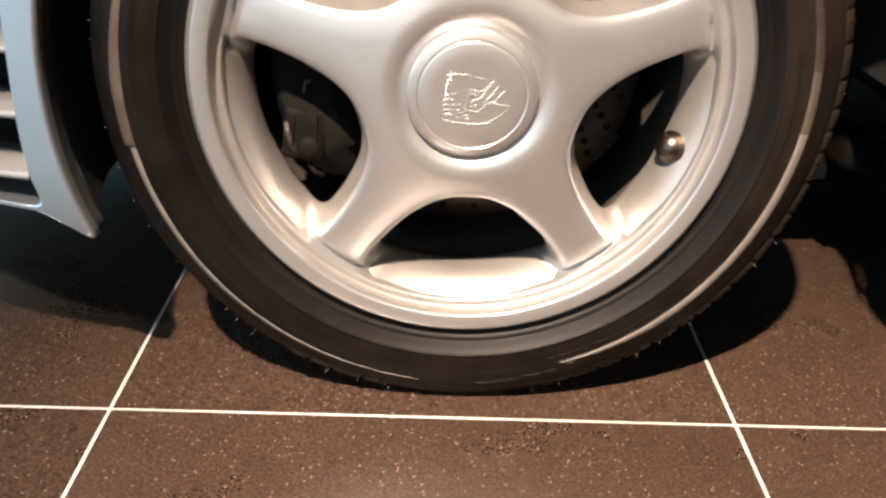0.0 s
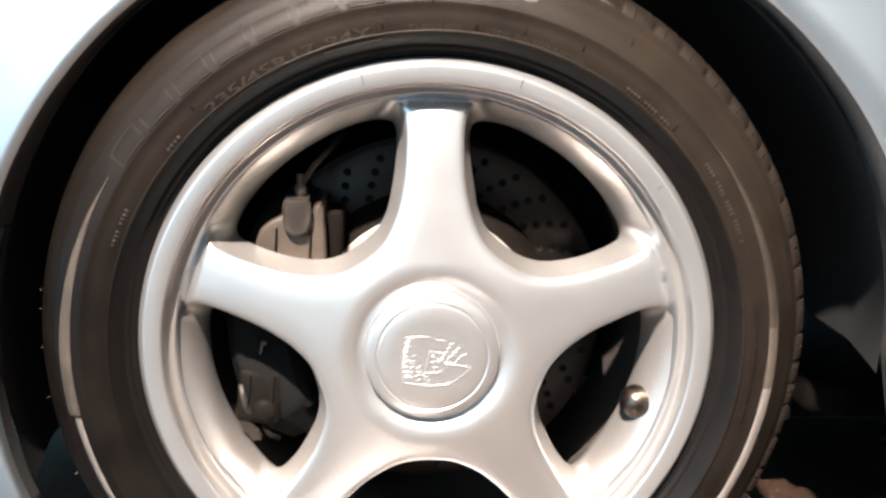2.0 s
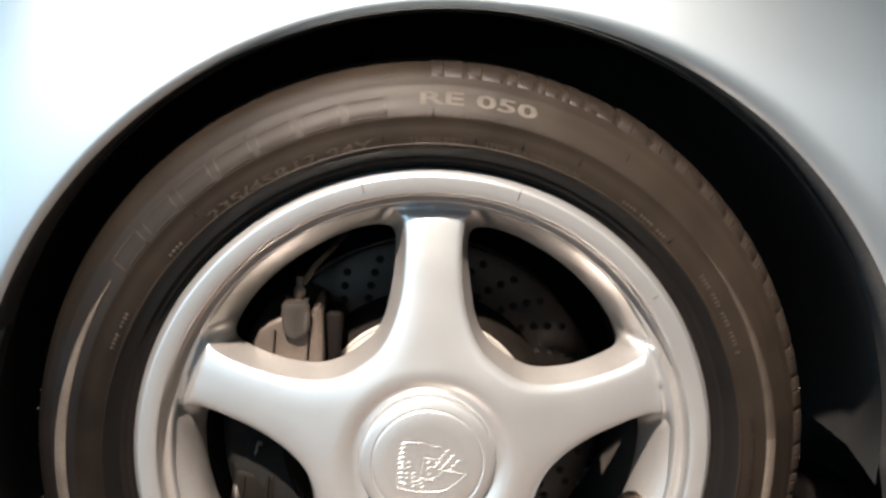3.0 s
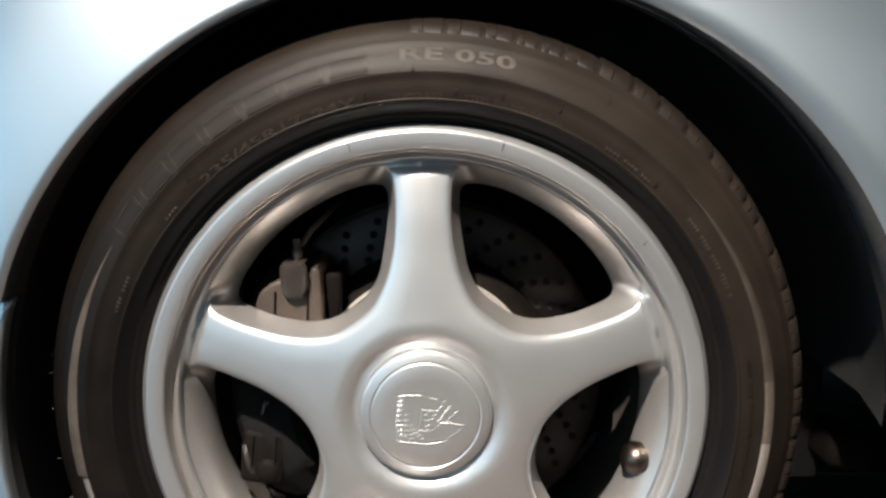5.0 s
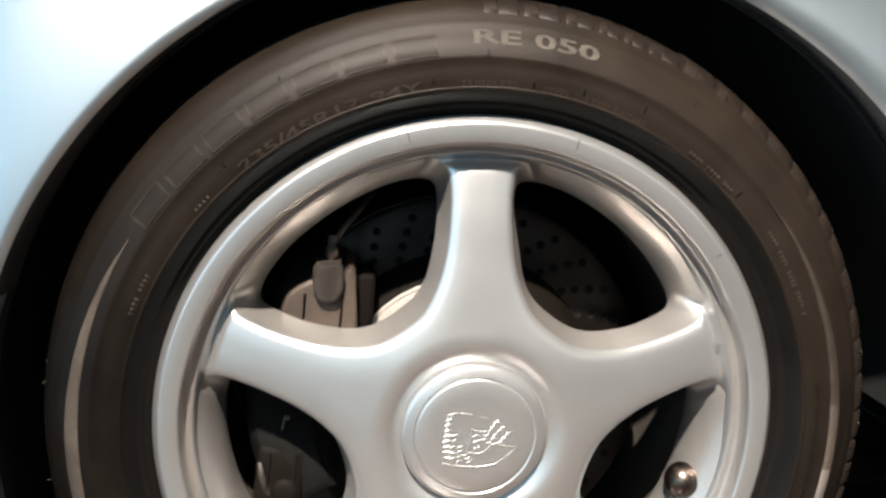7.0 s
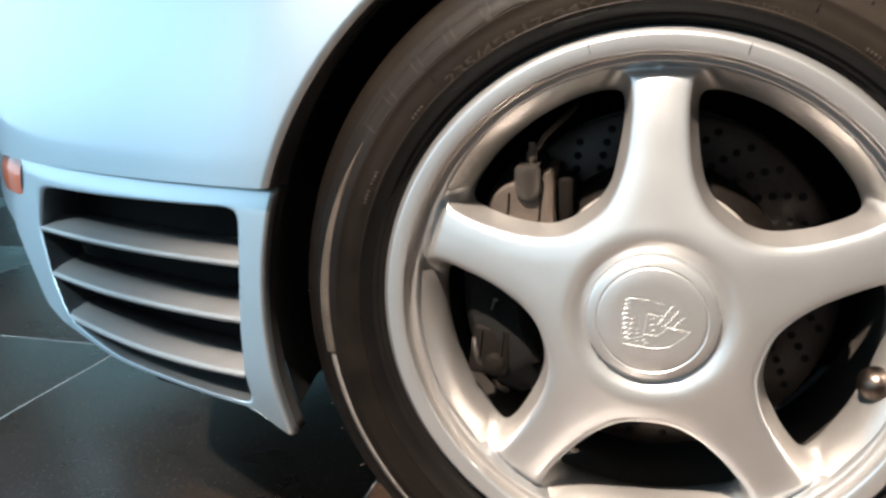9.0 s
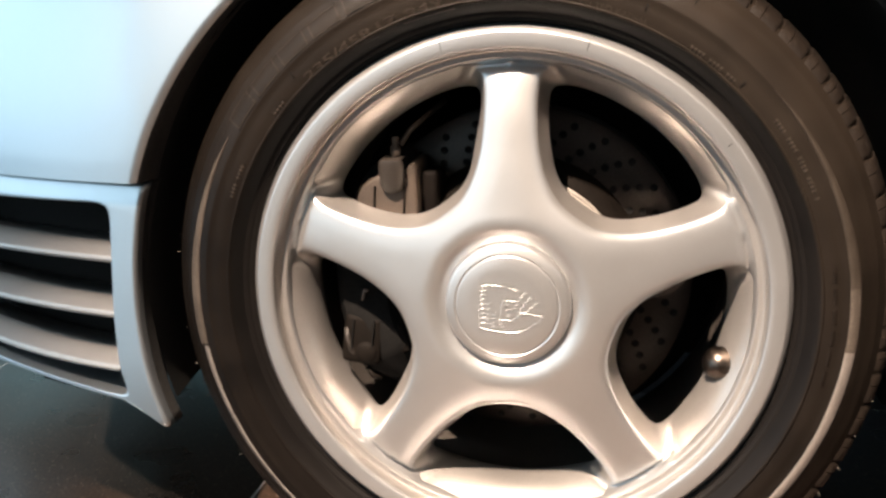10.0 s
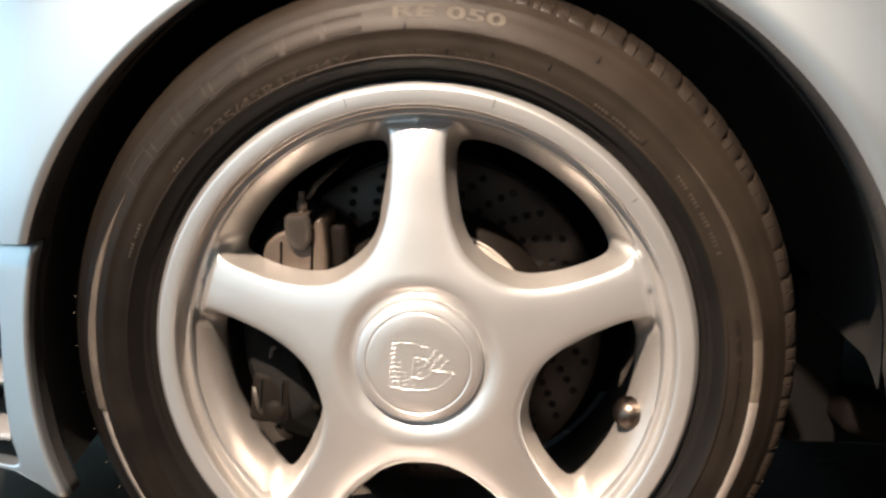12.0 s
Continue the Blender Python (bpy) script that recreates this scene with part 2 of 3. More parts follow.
# ---- the hall ----
TILE, GAP, TURN = 0.6, 0.0032, -0.65
CORNER = pose(-0.3316, -0.0213, 0, 0, 0, TURN)
slab = mesh_of("floor", *sheet([[Vector((x, y, -0.0006)) for x in (-6.0, 6.0)] for y in (-6.0, 6.0)]))
floor = tagged(part("floor", slab, GROUT, None), "dark speckled granite tiles with thin pale joints", "floor", kind="structure")
for name, centre, size in (("wall_north", (0, 6.1, 2), (12, 0.2, 4)), ("wall_south", (0, -6.1, 2), (12, 0.2, 4)),
                           ("wall_east", (6.1, 0, 2), (0.2, 12.4, 4)), ("wall_west", (-6.1, 0, 2), (0.2, 12.4, 4))):
    wall = part(name, block(*size, 0.01), PLASTER, None, m=Matrix.Translation(centre))
    tagged(wall, "plain grey hall wall", "wall", kind="structure")
top = part("ceiling", block(12.4, 12.4, 0.2, 0.01), PLASTER, None, m=Matrix.Translation((0, 0, 4.1)))
tagged(top, "plain grey hall ceiling", "ceiling", kind="structure")

# ---- the car: wheel, brake and the body round the arch ----
car = tagged(new("car"), "silver-blue sports car parked on dark granite tiles, front wheel and arch", "car")
CENTRE, CAMBER, SPIN = Vector((0, 0, 0.3148)), 0.39, 0.365
HUB = Matrix.Translation(CENTRE) @ pose(0, 0, 0, -CAMBER)


def on_floor(p):
    """Presses the tyre flat where it stands, bulging its wall a little."""
    q = HUB @ p
    if q.z < 0.03 and p.y < 0.12:
        q.y -= 0.005 * (1 - max(q.z, 0) / 0.03) ** 2 * (1 if p.y < 0.02 else 0)
    q.z = max(q.z, 0.0004)
    return HUB.inverted() @ q


WALL = [(0.2290, 0.0150), (0.2328, 0.0098), (0.2338, 0.0086), (0.2374, 0.0050), (0.2378, 0.0052), (0.2384, 0.0042), (0.2419, 0.0008), (0.2423, 0.0010), (0.2429, 0.0000), (0.2465, -0.0053),
        (0.2482, -0.0081), (0.2503, -0.0104), (0.2565, -0.0120), (0.2640, -0.0127), (0.2702, -0.0122), (0.2715, -0.0130), (0.2732, -0.0128), (0.2800, -0.0106), (0.2870, -0.0065), (0.2928, -0.0021),
        (0.2946, -0.0015), (0.2966, 0.0004), (0.3005, 0.0033), (0.3045, 0.0064), (0.3072, 0.0094), (0.3088, 0.0122), (0.3112, 0.0182), (0.3145, 0.0290), (0.3172, 0.0430), (0.3190, 0.0650),
        (0.3195, 0.1100), (0.3190, 0.1600), (0.3140, 0.1900), (0.3000, 0.2068), (0.2600, 0.2080), (0.2250, 0.2000)]


def wall_y(r):
    return float(np.interp(r, [p[0] for p in WALL[2:29]], [p[1] for p in WALL[2:29]]))


BEAD_END = [p[0] for p in WALL].index(0.2503)
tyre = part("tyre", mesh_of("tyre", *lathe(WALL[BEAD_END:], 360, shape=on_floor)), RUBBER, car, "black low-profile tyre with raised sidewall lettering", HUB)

part("bead", mesh_of("bead", *lathe(WALL[:BEAD_END + 1], 300)), BEAD, tyre, "black ribbed bead against the rim")

# shoulder blocks of the tread in three lengths, left out where the tyre stands on the floor
def tread_block(span, tall=1.0):
    rows = []
    h = span / 2
    for r, y, lift in ((0.3010, 0.0042, 0.0002), (0.3026, 0.0052, 0.0018), (0.3058, 0.0080, 0.0030), (0.3085, 0.0116, 0.0036), (0.3112, 0.0182, 0.0038), (0.3145, 0.029, 0.0036), (0.3172, 0.043, 0.0034), (0.319, 0.065, 0.0034)):
        row = []
        for a, up in ((0.26 - h, -0.3), (0.36 - h, 0.75), (0.7 - h, 1), (0.15 * h, 1), (0.15 * h + 0.07, 0.25), (0.15 * h + 0.16, 0.25), (0.15 * h + 0.23, 1), (h - 0.7, 1), (h - 0.36, 0.75), (h - 0.26, -0.3)):
            q = r + 0.75 * lift * up * tall
            row.append(Vector((math.cos(radians(a)) * q, y - 0.7 * lift * up * tall, math.sin(radians(a)) * q)))
        rows.append(row)
    return mesh_of("tread_block", *sheet(rows), sharp=40)


SPANS = (5.3, 5.6, 4.6, 3.7, 3.7, 5.4, 5.8, 4.8)
lugs = {span: tread_block(span, 0.7) for span in SPANS}
worn = {span: tread_block(span, 0.3) for span in SPANS}
edge, i = 92.0, 0
while edge > 92.0 - 348:
    span = SPANS[i % 8]
    a = edge - span / 2
    if math.sin(radians(a)) > -0.968 and a > -120:
        part("tread_block", (worn if a > 64 else lugs)[span], TREAD, tyre, m=pose(0, 0, 0, 0, -a, 0))
    edge, i = edge - span, i + 1
# moulding hairs left on the shoulder
for i in range(44):
    a = radians(-90 + (i - 19) * 5.2 + 2.5 * math.sin(i * 5.1))
    base = Vector((0.3085 * math.cos(a), 0.0105, 0.3085 * math.sin(a)))
    tip = base + Vector((0.5 * math.cos(a + 0.5 * math.sin(i * 3)), -1.0, 0.5 * math.sin(a))) * (0.005 + 0.002 * math.sin(i * 2.3)) * (1.0 if abs(i - 19) < 13 else 0.45)
    part("rubber_hair", mesh_of("rubber_hair", *rod([base, (base + tip) / 2 + Vector((0.0006, 0, 0.0004)), tip], 0.00035, 5)), LETTER, tyre)


def arc_band(name, r0, r1, a0, a1, lift, material, parent, label="", taper=0.0, fade=(0, 0)):
    """A raised band that follows the sidewall between two angles."""
    rows = []
    n = max(6, int(abs(a1 - a0) * 1.2))
    for i in range(n + 1):
        u = i / n
        a = radians(a0 + (a1 - a0) * u)
        shrink = min(1.0, u / fade[0] if fade[0] else 1.0, (1 - u) / fade[1] if fade[1] else 1.0)
        q0, q1 = r0 + taper * u, r0 + taper * u + (r1 - r0 - taper * u) * max(0.04, shrink) ** 0.7
        row = []
        for k, h in ((0, 0), (0.06, lift), (0.5, lift * 1.15), (0.94, lift), (1, 0)):
            r = q0 + (q1 - q0) * k
            row.append(on_floor(Vector((r * math.cos(a), wall_y(r) - h - 0.0002, r * math.sin(a)))))
        rows.append(row)
    return part(name, mesh_of(name, *sheet(rows)), material, parent, label)


# These bands paint in the sheen on the sidewall's ridges as paler rubber.
arc_band("sidewall_band", 0.2800, 0.2912, 150, 190.2, 0.0006, DULL, tyre, "dim sheen painted as a grey band on the sidewall", fade=(0.75, 0))
arc_band("sidewall_band", 0.2800, 0.2862, 190.6, 262, 0.0006, BAND, tyre, "pale sheen painted as a grey band on the sidewall", 0.002, fade=(0, 0.5))
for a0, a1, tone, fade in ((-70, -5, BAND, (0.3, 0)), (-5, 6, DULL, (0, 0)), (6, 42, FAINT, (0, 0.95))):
    arc_band("sidewall_band", 0.2716, 0.2800, a0, a1, 0.0006, tone, tyre, "pale sheen painted as a grey band on the sidewall", fade=fade)
arc_band("bead_rib", 0.2505, 0.2530, 0, 360, 0.0007, RUBBER, tyre)


def lettering(text, r, height, a_start, a_end, material, name="lettering", lift=0.00045, bold=0.0):
    """Raised letters bent round the sidewall, read clockwise; bold lays shifted copies over one another."""
    data = bpy.data.curves.new("text", "FONT")
    data.body, data.size, data.extrude = text, 1.0, 0.0
    data.resolution_u = 2
    ob = new("text", data)
    me = bpy.data.meshes.new_from_object(ob.evaluated_get(bpy.context.evaluated_depsgraph_get()))
    bpy.data.objects.remove(ob)
    bm = bmesh.new()
    bm.from_mesh(me)
    if bold:
        first = bm.faces[:]
        for k in range(1, 5):
            copy = bmesh.ops.duplicate(bm, geom=first)["geom"]
            for v in copy:
                if isinstance(v, bmesh.types.BMVert):
                    v.co += Vector((bold * (k % 2 + (k // 4)), bold * 0.5 * (k // 2 % 2), 0.0001 * k))
    grown = bmesh.ops.extrude_face_region(bm, geom=bm.faces[:])
    for v in grown["geom"]:
        if isinstance(v, bmesh.types.BMVert):
            v.co.z += 1.0
    xs, ys = [v.co.x for v in bm.verts], [v.co.y for v in bm.verts]
    for v in bm.verts:
        u, w = (v.co.x - min(xs)) / (max(xs) - min(xs)), (v.co.y - min(ys)) / (max(ys) - min(ys))
        a, q = radians(a_start + (a_end - a_start) * u), r + height * w
        v.co = Vector((q * math.cos(a), wall_y(q) + 0.0002 - (lift + 0.02 * (v.co.z - 1) if v.co.z > 0.5 else 0), q * math.sin(a)))
    bmesh.ops.recalc_face_normals(bm, faces=bm.faces)
    bm.to_mesh(me)
    bm.free()
    return part(name, me, material, tyre)


lettering("RE 050", 0.2812, 0.0098, 93.4, 75.6, LETTER, lift=0.0007, bold=0.05)
lettering("235/45R17", 0.2515, 0.0072, 131.8, 111.0, FAINT, lift=0.0007, bold=0.03)
lettering("94Y", 0.2515, 0.0072, 109.4, 101.4, FAINT, lift=0.0007, bold=0.03)
lettering("TUBELESS", 0.2528, 0.0042, 95.6, 86.6, FAINT)
lettering("STEEL BELTED RADIAL", 0.2528, 0.0042, 82.7, 65.2, FAINT)
arc_band("size_underline", 0.2483, 0.2500, 110, 100, 0.0005, FAINT, tyre)
# the maker's word as plain raised outlines, and short bars for writing too small to read
for i in range(7):
    a0, a1 = 147.4 - i * 7.15, 147.4 - i * 7.15 - 6.0
    arc_band("raised_mark", 0.2742, 0.2886, a0, a1, 0.0004, RUBBER, tyre)
    for r0, r1, b0, b1 in ((0.2742, 0.2751, a0, a1), (0.2877, 0.2886, a0, a1), (0.2751, 0.2877, a0, a0 - 0.3), (0.2751, 0.2877, a1 + 0.3, a1)):
        arc_band("raised_edge", r0, r1, b0, b1, 0.0007, FAINT, tyre)
for a0, a1, r in ((141, 137.5, 0.2535), (57, 47, 0.2535), (38, 22, 0.2575), (10, -12, 0.2590), (160, 152, 0.2560), (-48, -72, 0.2640)):
    n = int(abs(a0 - a1) / 0.75)
    for i in range(n):
        if i % 5 != 4:
            a = a0 + (a1 - a0) * i / n
            arc_band("small_mark", r, r + 0.0036, a, a - 0.45, 0.0005, FAINT if a > 20 else RUBBER, tyre)
# scuffs where the wall has rubbed
for a0, a1, r in ((-86.5, -84.2, 0.2842), (-83.6, -80.9, 0.2834), (-80.2, -79.1, 0.2828), (-77.6, -73.9, 0.2805), (-72.8, -71.2, 0.2795), (-86.0, -84.8, 0.2868), (-68.5, -66.9, 0.2760)):
    arc_band("scuff", r, r + 0.0008, a0, a1, 0.0004, LETTER, tyre)
for a, r in ((99.5, 0.2555), (111.2, 0.251), (84.2, 0.2545), (76.3, 0.2575), (66.5, 0.262), (120, 0.285), (91.3, 0.272), (133, 0.262), (60, 0.283), (46, 0.255)):
    arc_band("vent_line", r, r + 0.0062, a, a + 0.22, 0.0006, BLACK, tyre)


# ---- wheel: turned rim with five cast spokes round a centre cap ----
RIM = [(0.2060, 0.0152), (0.2063, 0.0145), (0.2069, 0.0141), (0.2076, 0.0140), (0.2090, 0.0138), (0.2104, 0.0136), (0.2116, 0.0132), (0.2122, 0.0126), (0.2126, 0.0112), (0.2134, 0.0030),
       (0.2138, 0.0008), (0.2145, -0.0003), (0.2156, -0.0008), (0.2200, -0.0012), (0.2262, -0.0013), (0.2276, -0.0011), (0.2288, -0.0003), (0.2318, 0.0036), (0.2329, 0.0054), (0.2335, 0.0072), (0.2331, 0.0105),
       (0.2300, 0.0115), (0.2240, 0.0130), (0.2200, 0.0200), (0.2180, 0.05), (0.2100, 0.07), (0.2080, 0.20), (0.225, 0.205), (0.229, 0.212), (0.2275, 0.216), (0.221, 0.210),
       (0.2045, 0.203), (0.2025, 0.10), (0.2020, 0.066), (0.193, 0.0600)]
FLANGE = [p[0] for p in RIM].index(0.2180)
rim = part("wheel_rim", mesh_of("wheel_rim", *lathe(RIM[9:FLANGE + 1], 300), sharp=60), WHEEL, car, "silver painted alloy wheel with five smooth spokes", HUB)
part("barrel", mesh_of("barrel", *lathe(RIM[FLANGE:], 160), sharp=60), BARREL, rim, "dusty inner barrel, its shade put into the dark colour")
part("inner_step", mesh_of("inner_step", *lathe(RIM[:10], 300), sharp=60), INNER_SHADE, rim, "turned step inside the rim's lip")

FACE = [(0.050, 0.0030), (0.0555, 0.0005), (0.060, -0.0030), (0.066, -0.0060), (0.073, -0.0068), (0.082, -0.0054), (0.100, -0.0022), (0.130, 0.0032), (0.160, 0.0084), (0.180, 0.0126), (0.1940, 0.0160), (0.1966, 0.0170),
        (0.1984, 0.0198), (0.2002, 0.0228), (0.2020, 0.0224), (0.2040, 0.0178), (0.2060, 0.0152)]
FRONT = [(0, 0.0945), (8, 0.0963), (13.5, 0.1008), (18, 0.1083), (21.5, 0.1175), (24.5, 0.1305), (26.3, 0.1435), (27.6, 0.1585), (28.35, 0.172), (28.6, 0.184), (28.4, 0.1920),
         (27.6, 0.1980), (25.8, 0.2022), (23, 0.2040), (11, 0.2045), (0, 0.2045)]
BACK = [(0, 0.1018), (5, 0.1025), (10, 0.1052), (14.5, 0.1106), (18.3, 0.1196), (21.2, 0.1320), (23.6, 0.1460), (25.2, 0.160), (26.0, 0.172), (25.9, 0.1805), (24.0, 0.1855),
        (18.5, 0.1878), (10, 0.1883), (0, 0.1883)]
MIDDLE = Vector((0, 0.152))


def outline(table):
    """A closed window outline from half of it, as direction and distance from the window's middle."""
    half = [Vector((r * math.sin(radians(a)), r * math.cos(radians(a)))) for a, r in table]
    whole = half + [Vector((-p.x, p.y)) for p in reversed(half[1:-1])]
    fine = []
    for i in range(len(whole)):
        p0, p1, p2, p3 = (whole[(i + k) % len(whole)] for k in (-1, 0, 1, 2))
        for u in np.linspace(0, 1, 8, endpoint=False):
            fine.append(0.5 * (2 * p1 + (p2 - p0) * u + (2 * p0 - 5 * p1 + 4 * p2 - p3) * u ** 2 + (3 * p1 - p0 - 3 * p2 + p3) * u ** 3))
    polar = sorted((math.atan2(p.x - MIDDLE.x, p.y - MIDDLE.y), (p - MIDDLE).length) for p in fine)
    ang, dist = [q[0] for q in polar], [q[1] for q in polar]
    ang = [ang[-1] - 2 * math.pi] + ang + [ang[0] + 2 * math.pi]
    dist = [dist[-1]] + dist + [dist[0]]
    return lambda b: MIDDLE + float(np.interp(b, ang, dist)) * Vector((math.sin(b), math.cos(b)))


def sector_edge(b):
    """Where a ray from the window's middle leaves its fifth of the wheel."""
    d = Vector((math.sin(b), math.cos(b)))
    far = []
    dot, cc = MIDDLE.dot(d), MIDDLE.length_squared
    far.append(-dot + math.sqrt(dot * dot - cc + 0.2060 ** 2))
    disc = dot * dot - cc + 0.050 ** 2
    if disc > 0 and -dot - math.sqrt(disc) > 0:
        far.append(-dot - math.sqrt(disc))
    for s in (-1, 1):
        nrm = Vector((math.cos(radians(36)), -s * math.sin(radians(36)))) * s
        if d.dot(nrm) > 1e-9:
            far.append(-MIDDLE.dot(nrm) / d.dot(nrm))
    return MIDDLE + min(f for f in far if f > 0) * d


front, back = outline(FRONT), outline(BACK)
corner = []
for r in (0.050, 0.2060):
    for s in (-1, 1):
        q = Vector((s * r * math.sin(radians(36)), r * math.cos(radians(36)))) - MIDDLE
        corner.append(math.atan2(q.x, q.y))
bearings = sorted([2 * math.pi * (i + 0.5) / 300 - math.pi for i in range(300)] + corner)


def face_y(p, d):
    r = p.length
    y = curve_at(FACE, r)
    edge = max(0.0, 1 - d / 0.0075)
    crown = max(0.0, 1 - d / 0.024)
    hold = min(1.0, max(0.0, (0.2057 - r) / 0.003))
    return y + hold * (0.0042 * (1 - math.sqrt(max(0.0, 1 - edge * edge))) + 0.0022 * crown * crown)


def window_depth(b):
    """The window's wall is thin towards the hub and deep towards the rim."""
    u = min(1.0, max(0.0, 0.5 + 0.9 * math.cos(b)))
    return 0.031 + 0.031 * u * u * (3 - 2 * u)


loops = []
for k in range(17):
    loop = []
    for b in bearings:
        p, q = front(b), sector_edge(b)
        full = (q - p).length
        d = (0, 0.0002, 0.0006, 0.0012, 0.0020, 0.0031, 0.0045, 0.0062, 0.0082)[k] if k < 9 else None
        near = min(0.0082, 0.5 * full)
        d = d * near / 0.0082 if d is not None else near + (full - near) * (k - 8) / 8
        s = p + (q - p) * (d / full)
        loop.append(Vector((s.x, face_y(s, d), s.y)))
    loops.insert(0, loop)
for k in range(1, 13):
    u = k / 12
    loop = []
    for b in bearings:
        p, q = front(b), back(b)
        s = p + (q - p) * (1 - (1 - u) ** (1.0 + 2.2 * max(0.0, math.cos(b))))
        y0 = face_y(p, 0)
        loop.append(Vector((s.x, y0 + (window_depth(b) - y0) * u, s.y)))
    loops.append(loop)
for grow, deeper in ((1.02, 0.0025), (1.06, 0.0080)):
    loops.append([Vector((v.x * grow, v.y + deeper, MIDDLE.y + (v.z - MIDDLE.y) * grow)) for v in loops[-1]])
verts, faces = sheet(loops[:17], True)
all_verts, all_faces = [], []
for i in range(5):
    turn = pose(0, 0, 0, 0, -(36 + 72 * i + SPIN), 0)
    all_faces += [tuple(v + len(all_verts) for v in f) for f in faces]
    all_verts += [turn @ v for v in verts]
spokes = part("spokes", mesh_of("spokes", all_verts, all_faces), WHEEL, rim, "five broad smooth silver spokes with rounded windows")
window_wall = mesh_of("window_wall", *sheet(loops[16:], True), sharp=50)
for i in range(5):
    part("window_wall", window_wall, INNER_SHADE, rim, "glossy silver inner wall of the wheel window" if i == 0 else "", pose(0, 0, 0, 0, -(36 + 72 * i + SPIN), 0))
# short dark marks across the lip
for a, r0, r1 in ((104.9, 0.2190, 0.2278), (73.9, 0.2200, 0.2284), (38.5, 0.2205, 0.2250), (-3.6, 0.2278, 0.2286)):
    rows = [[Vector((r * math.cos(radians(a + d)), -0.0017, r * math.sin(radians(a + d)))) for d in (-0.07, 0.07)] for r in np.linspace(r0, r1, 5)]
    part("lip_mark", mesh_of("lip_mark", *sheet(rows)), LETTER if a < 0 else CALIPER, rim)

CAP = [(0.0548, 0.002), (0.0546, -0.0025), (0.0540, -0.0050), (0.0527, -0.0066), (0.0510, -0.0074), (0.0465, -0.0088), (0.0456, -0.0090), (0.0450, -0.0084), (0.0442, -0.0082), (0.0436, -0.0090),
       (0.0425, -0.0095), (0.030, -0.0099), (0.015, -0.0101), (0.0005, -0.0102)]
cap = part("centre_cap", mesh_of("centre_cap", *lathe(CAP, 160), sharp=50), WHEEL, rim, "round silver centre cap with an embossed shield")


def cap_y(x, z):
    return float(np.interp(math.hypot(x, z), [0, 0.015, 0.030, 0.0425], [-0.0102, -0.0101, -0.0099, -0.0095]))


# the embossed shield lies on its side: a rim line and plain raised bars
def relief_line(points, width, lift=0.0005):
    rows = []
    for i, (x, z) in enumerate(points):
        q = Vector((points[min(i + 1, len(points) - 1)][0] - points[max(i - 1, 0)][0], points[min(i + 1, len(points) - 1)][1] - points[max(i - 1, 0)][1])).normalized()
        side = Vector((-q.y, q.x)) * width * 0.72
        rows.append([Vector((x + side.x * k, cap_y(x, z) + 0.0002 - h, z + side.y * k)) for k, h in ((-0.5, 0), (-0.3, lift), (0.3, lift), (0.5, 0))])
    return part("shield_line", mesh_of("shield_line", *sheet(rows)), WHEEL, rim)


def on_cap(*pairs):
    """Millimetres from the cap's middle, to metres."""
    return [(x * 0.001, z * 0.001) for x, z in pairs]


relief_line(on_cap((-17, 18), (-21, 9), (-24, -3), (-24.2, -13), (-23.5, -20.5)), 0.0009)
relief_line(on_cap((-23.5, -20.5), (-12, -22.6), (-1, -23.5), (8, -23), (15.5, -21.3), (24, -15), (31, -8.2)), 0.0012)
relief_line(on_cap((-17, 18), (-3, 17.5)), 0.0011)
relief_line(on_cap((2.5, 15.5), (9, 14.5)), 0.0011)
relief_line(on_cap((-3.3, 5.7), (-6.5, -11.5)), 0.0020)
relief_line(on_cap((-6.5, -11.5), (0, -12.6), (4, -12.8), (9.5, -9.5), (12, -5.5), (14, -5), (31, -8)), 0.0013)
relief_line(on_cap((-3.3, 5.7), (3, 4.6), (9, 4.4)), 0.0011)
for k in range(9):
    z = 16.5 - 4.1 * k
    x = -18.6 - 4.4 * math.sin(math.pi * min(1.0, (k + 2.2) / 13))
    relief_line(on_cap((x - 0.4, z), (x + 3.6, z + 0.9)), 0.0021)
for (x0, z0), (x1, z1), n in (((15, 11.5), (6, -2), 5), ((19.5, 7.5), (11, -4), 5), ((24.5, 2.8), (18, -4), 3), ((-15.5, 1), (-17, -17), 5), ((-11, -8), (-11, -19), 4), ((-6.5, -13.8), (-3.5, -19.5), 3), ((0.5, 1.5), (1.5, -8.5), 3)):
    for k in range(n):
        u = k / (n - 1)
        x, z = x0 + (x1 - x0) * u, z0 + (z1 - z0) * u
        relief_line(on_cap((x - 1.7, z - 0.7), (x + 1.7, z + 0.9)), 0.0017)

# tyre valve with its round metal cap
a = radians(-17.4)
seat = Vector((0.2050 * math.cos(a), 0.042, 0.2050 * math.sin(a)))
inward = Vector((-math.cos(a), -0.25, -math.sin(a))).normalized()
BALL = [(0.0004, -0.0125), (0.004, -0.0119), (0.0075, -0.0098), (0.0098, -0.0062), (0.0105, -0.002), (0.0100, 0.003), (0.0082, 0.0068), (0.0062, 0.0086), (0.0060, 0.018)]
part("valve_cap", mesh_of("valve_cap", *lathe(BALL, 32)), CHROME, rim, "small polished metal valve cap", Matrix.Translation(seat + inward * 0.0110) @ inward.to_track_quat("-Y", "Z").to_matrix().to_4x4() @ Matrix.Scale(1.42, 4))

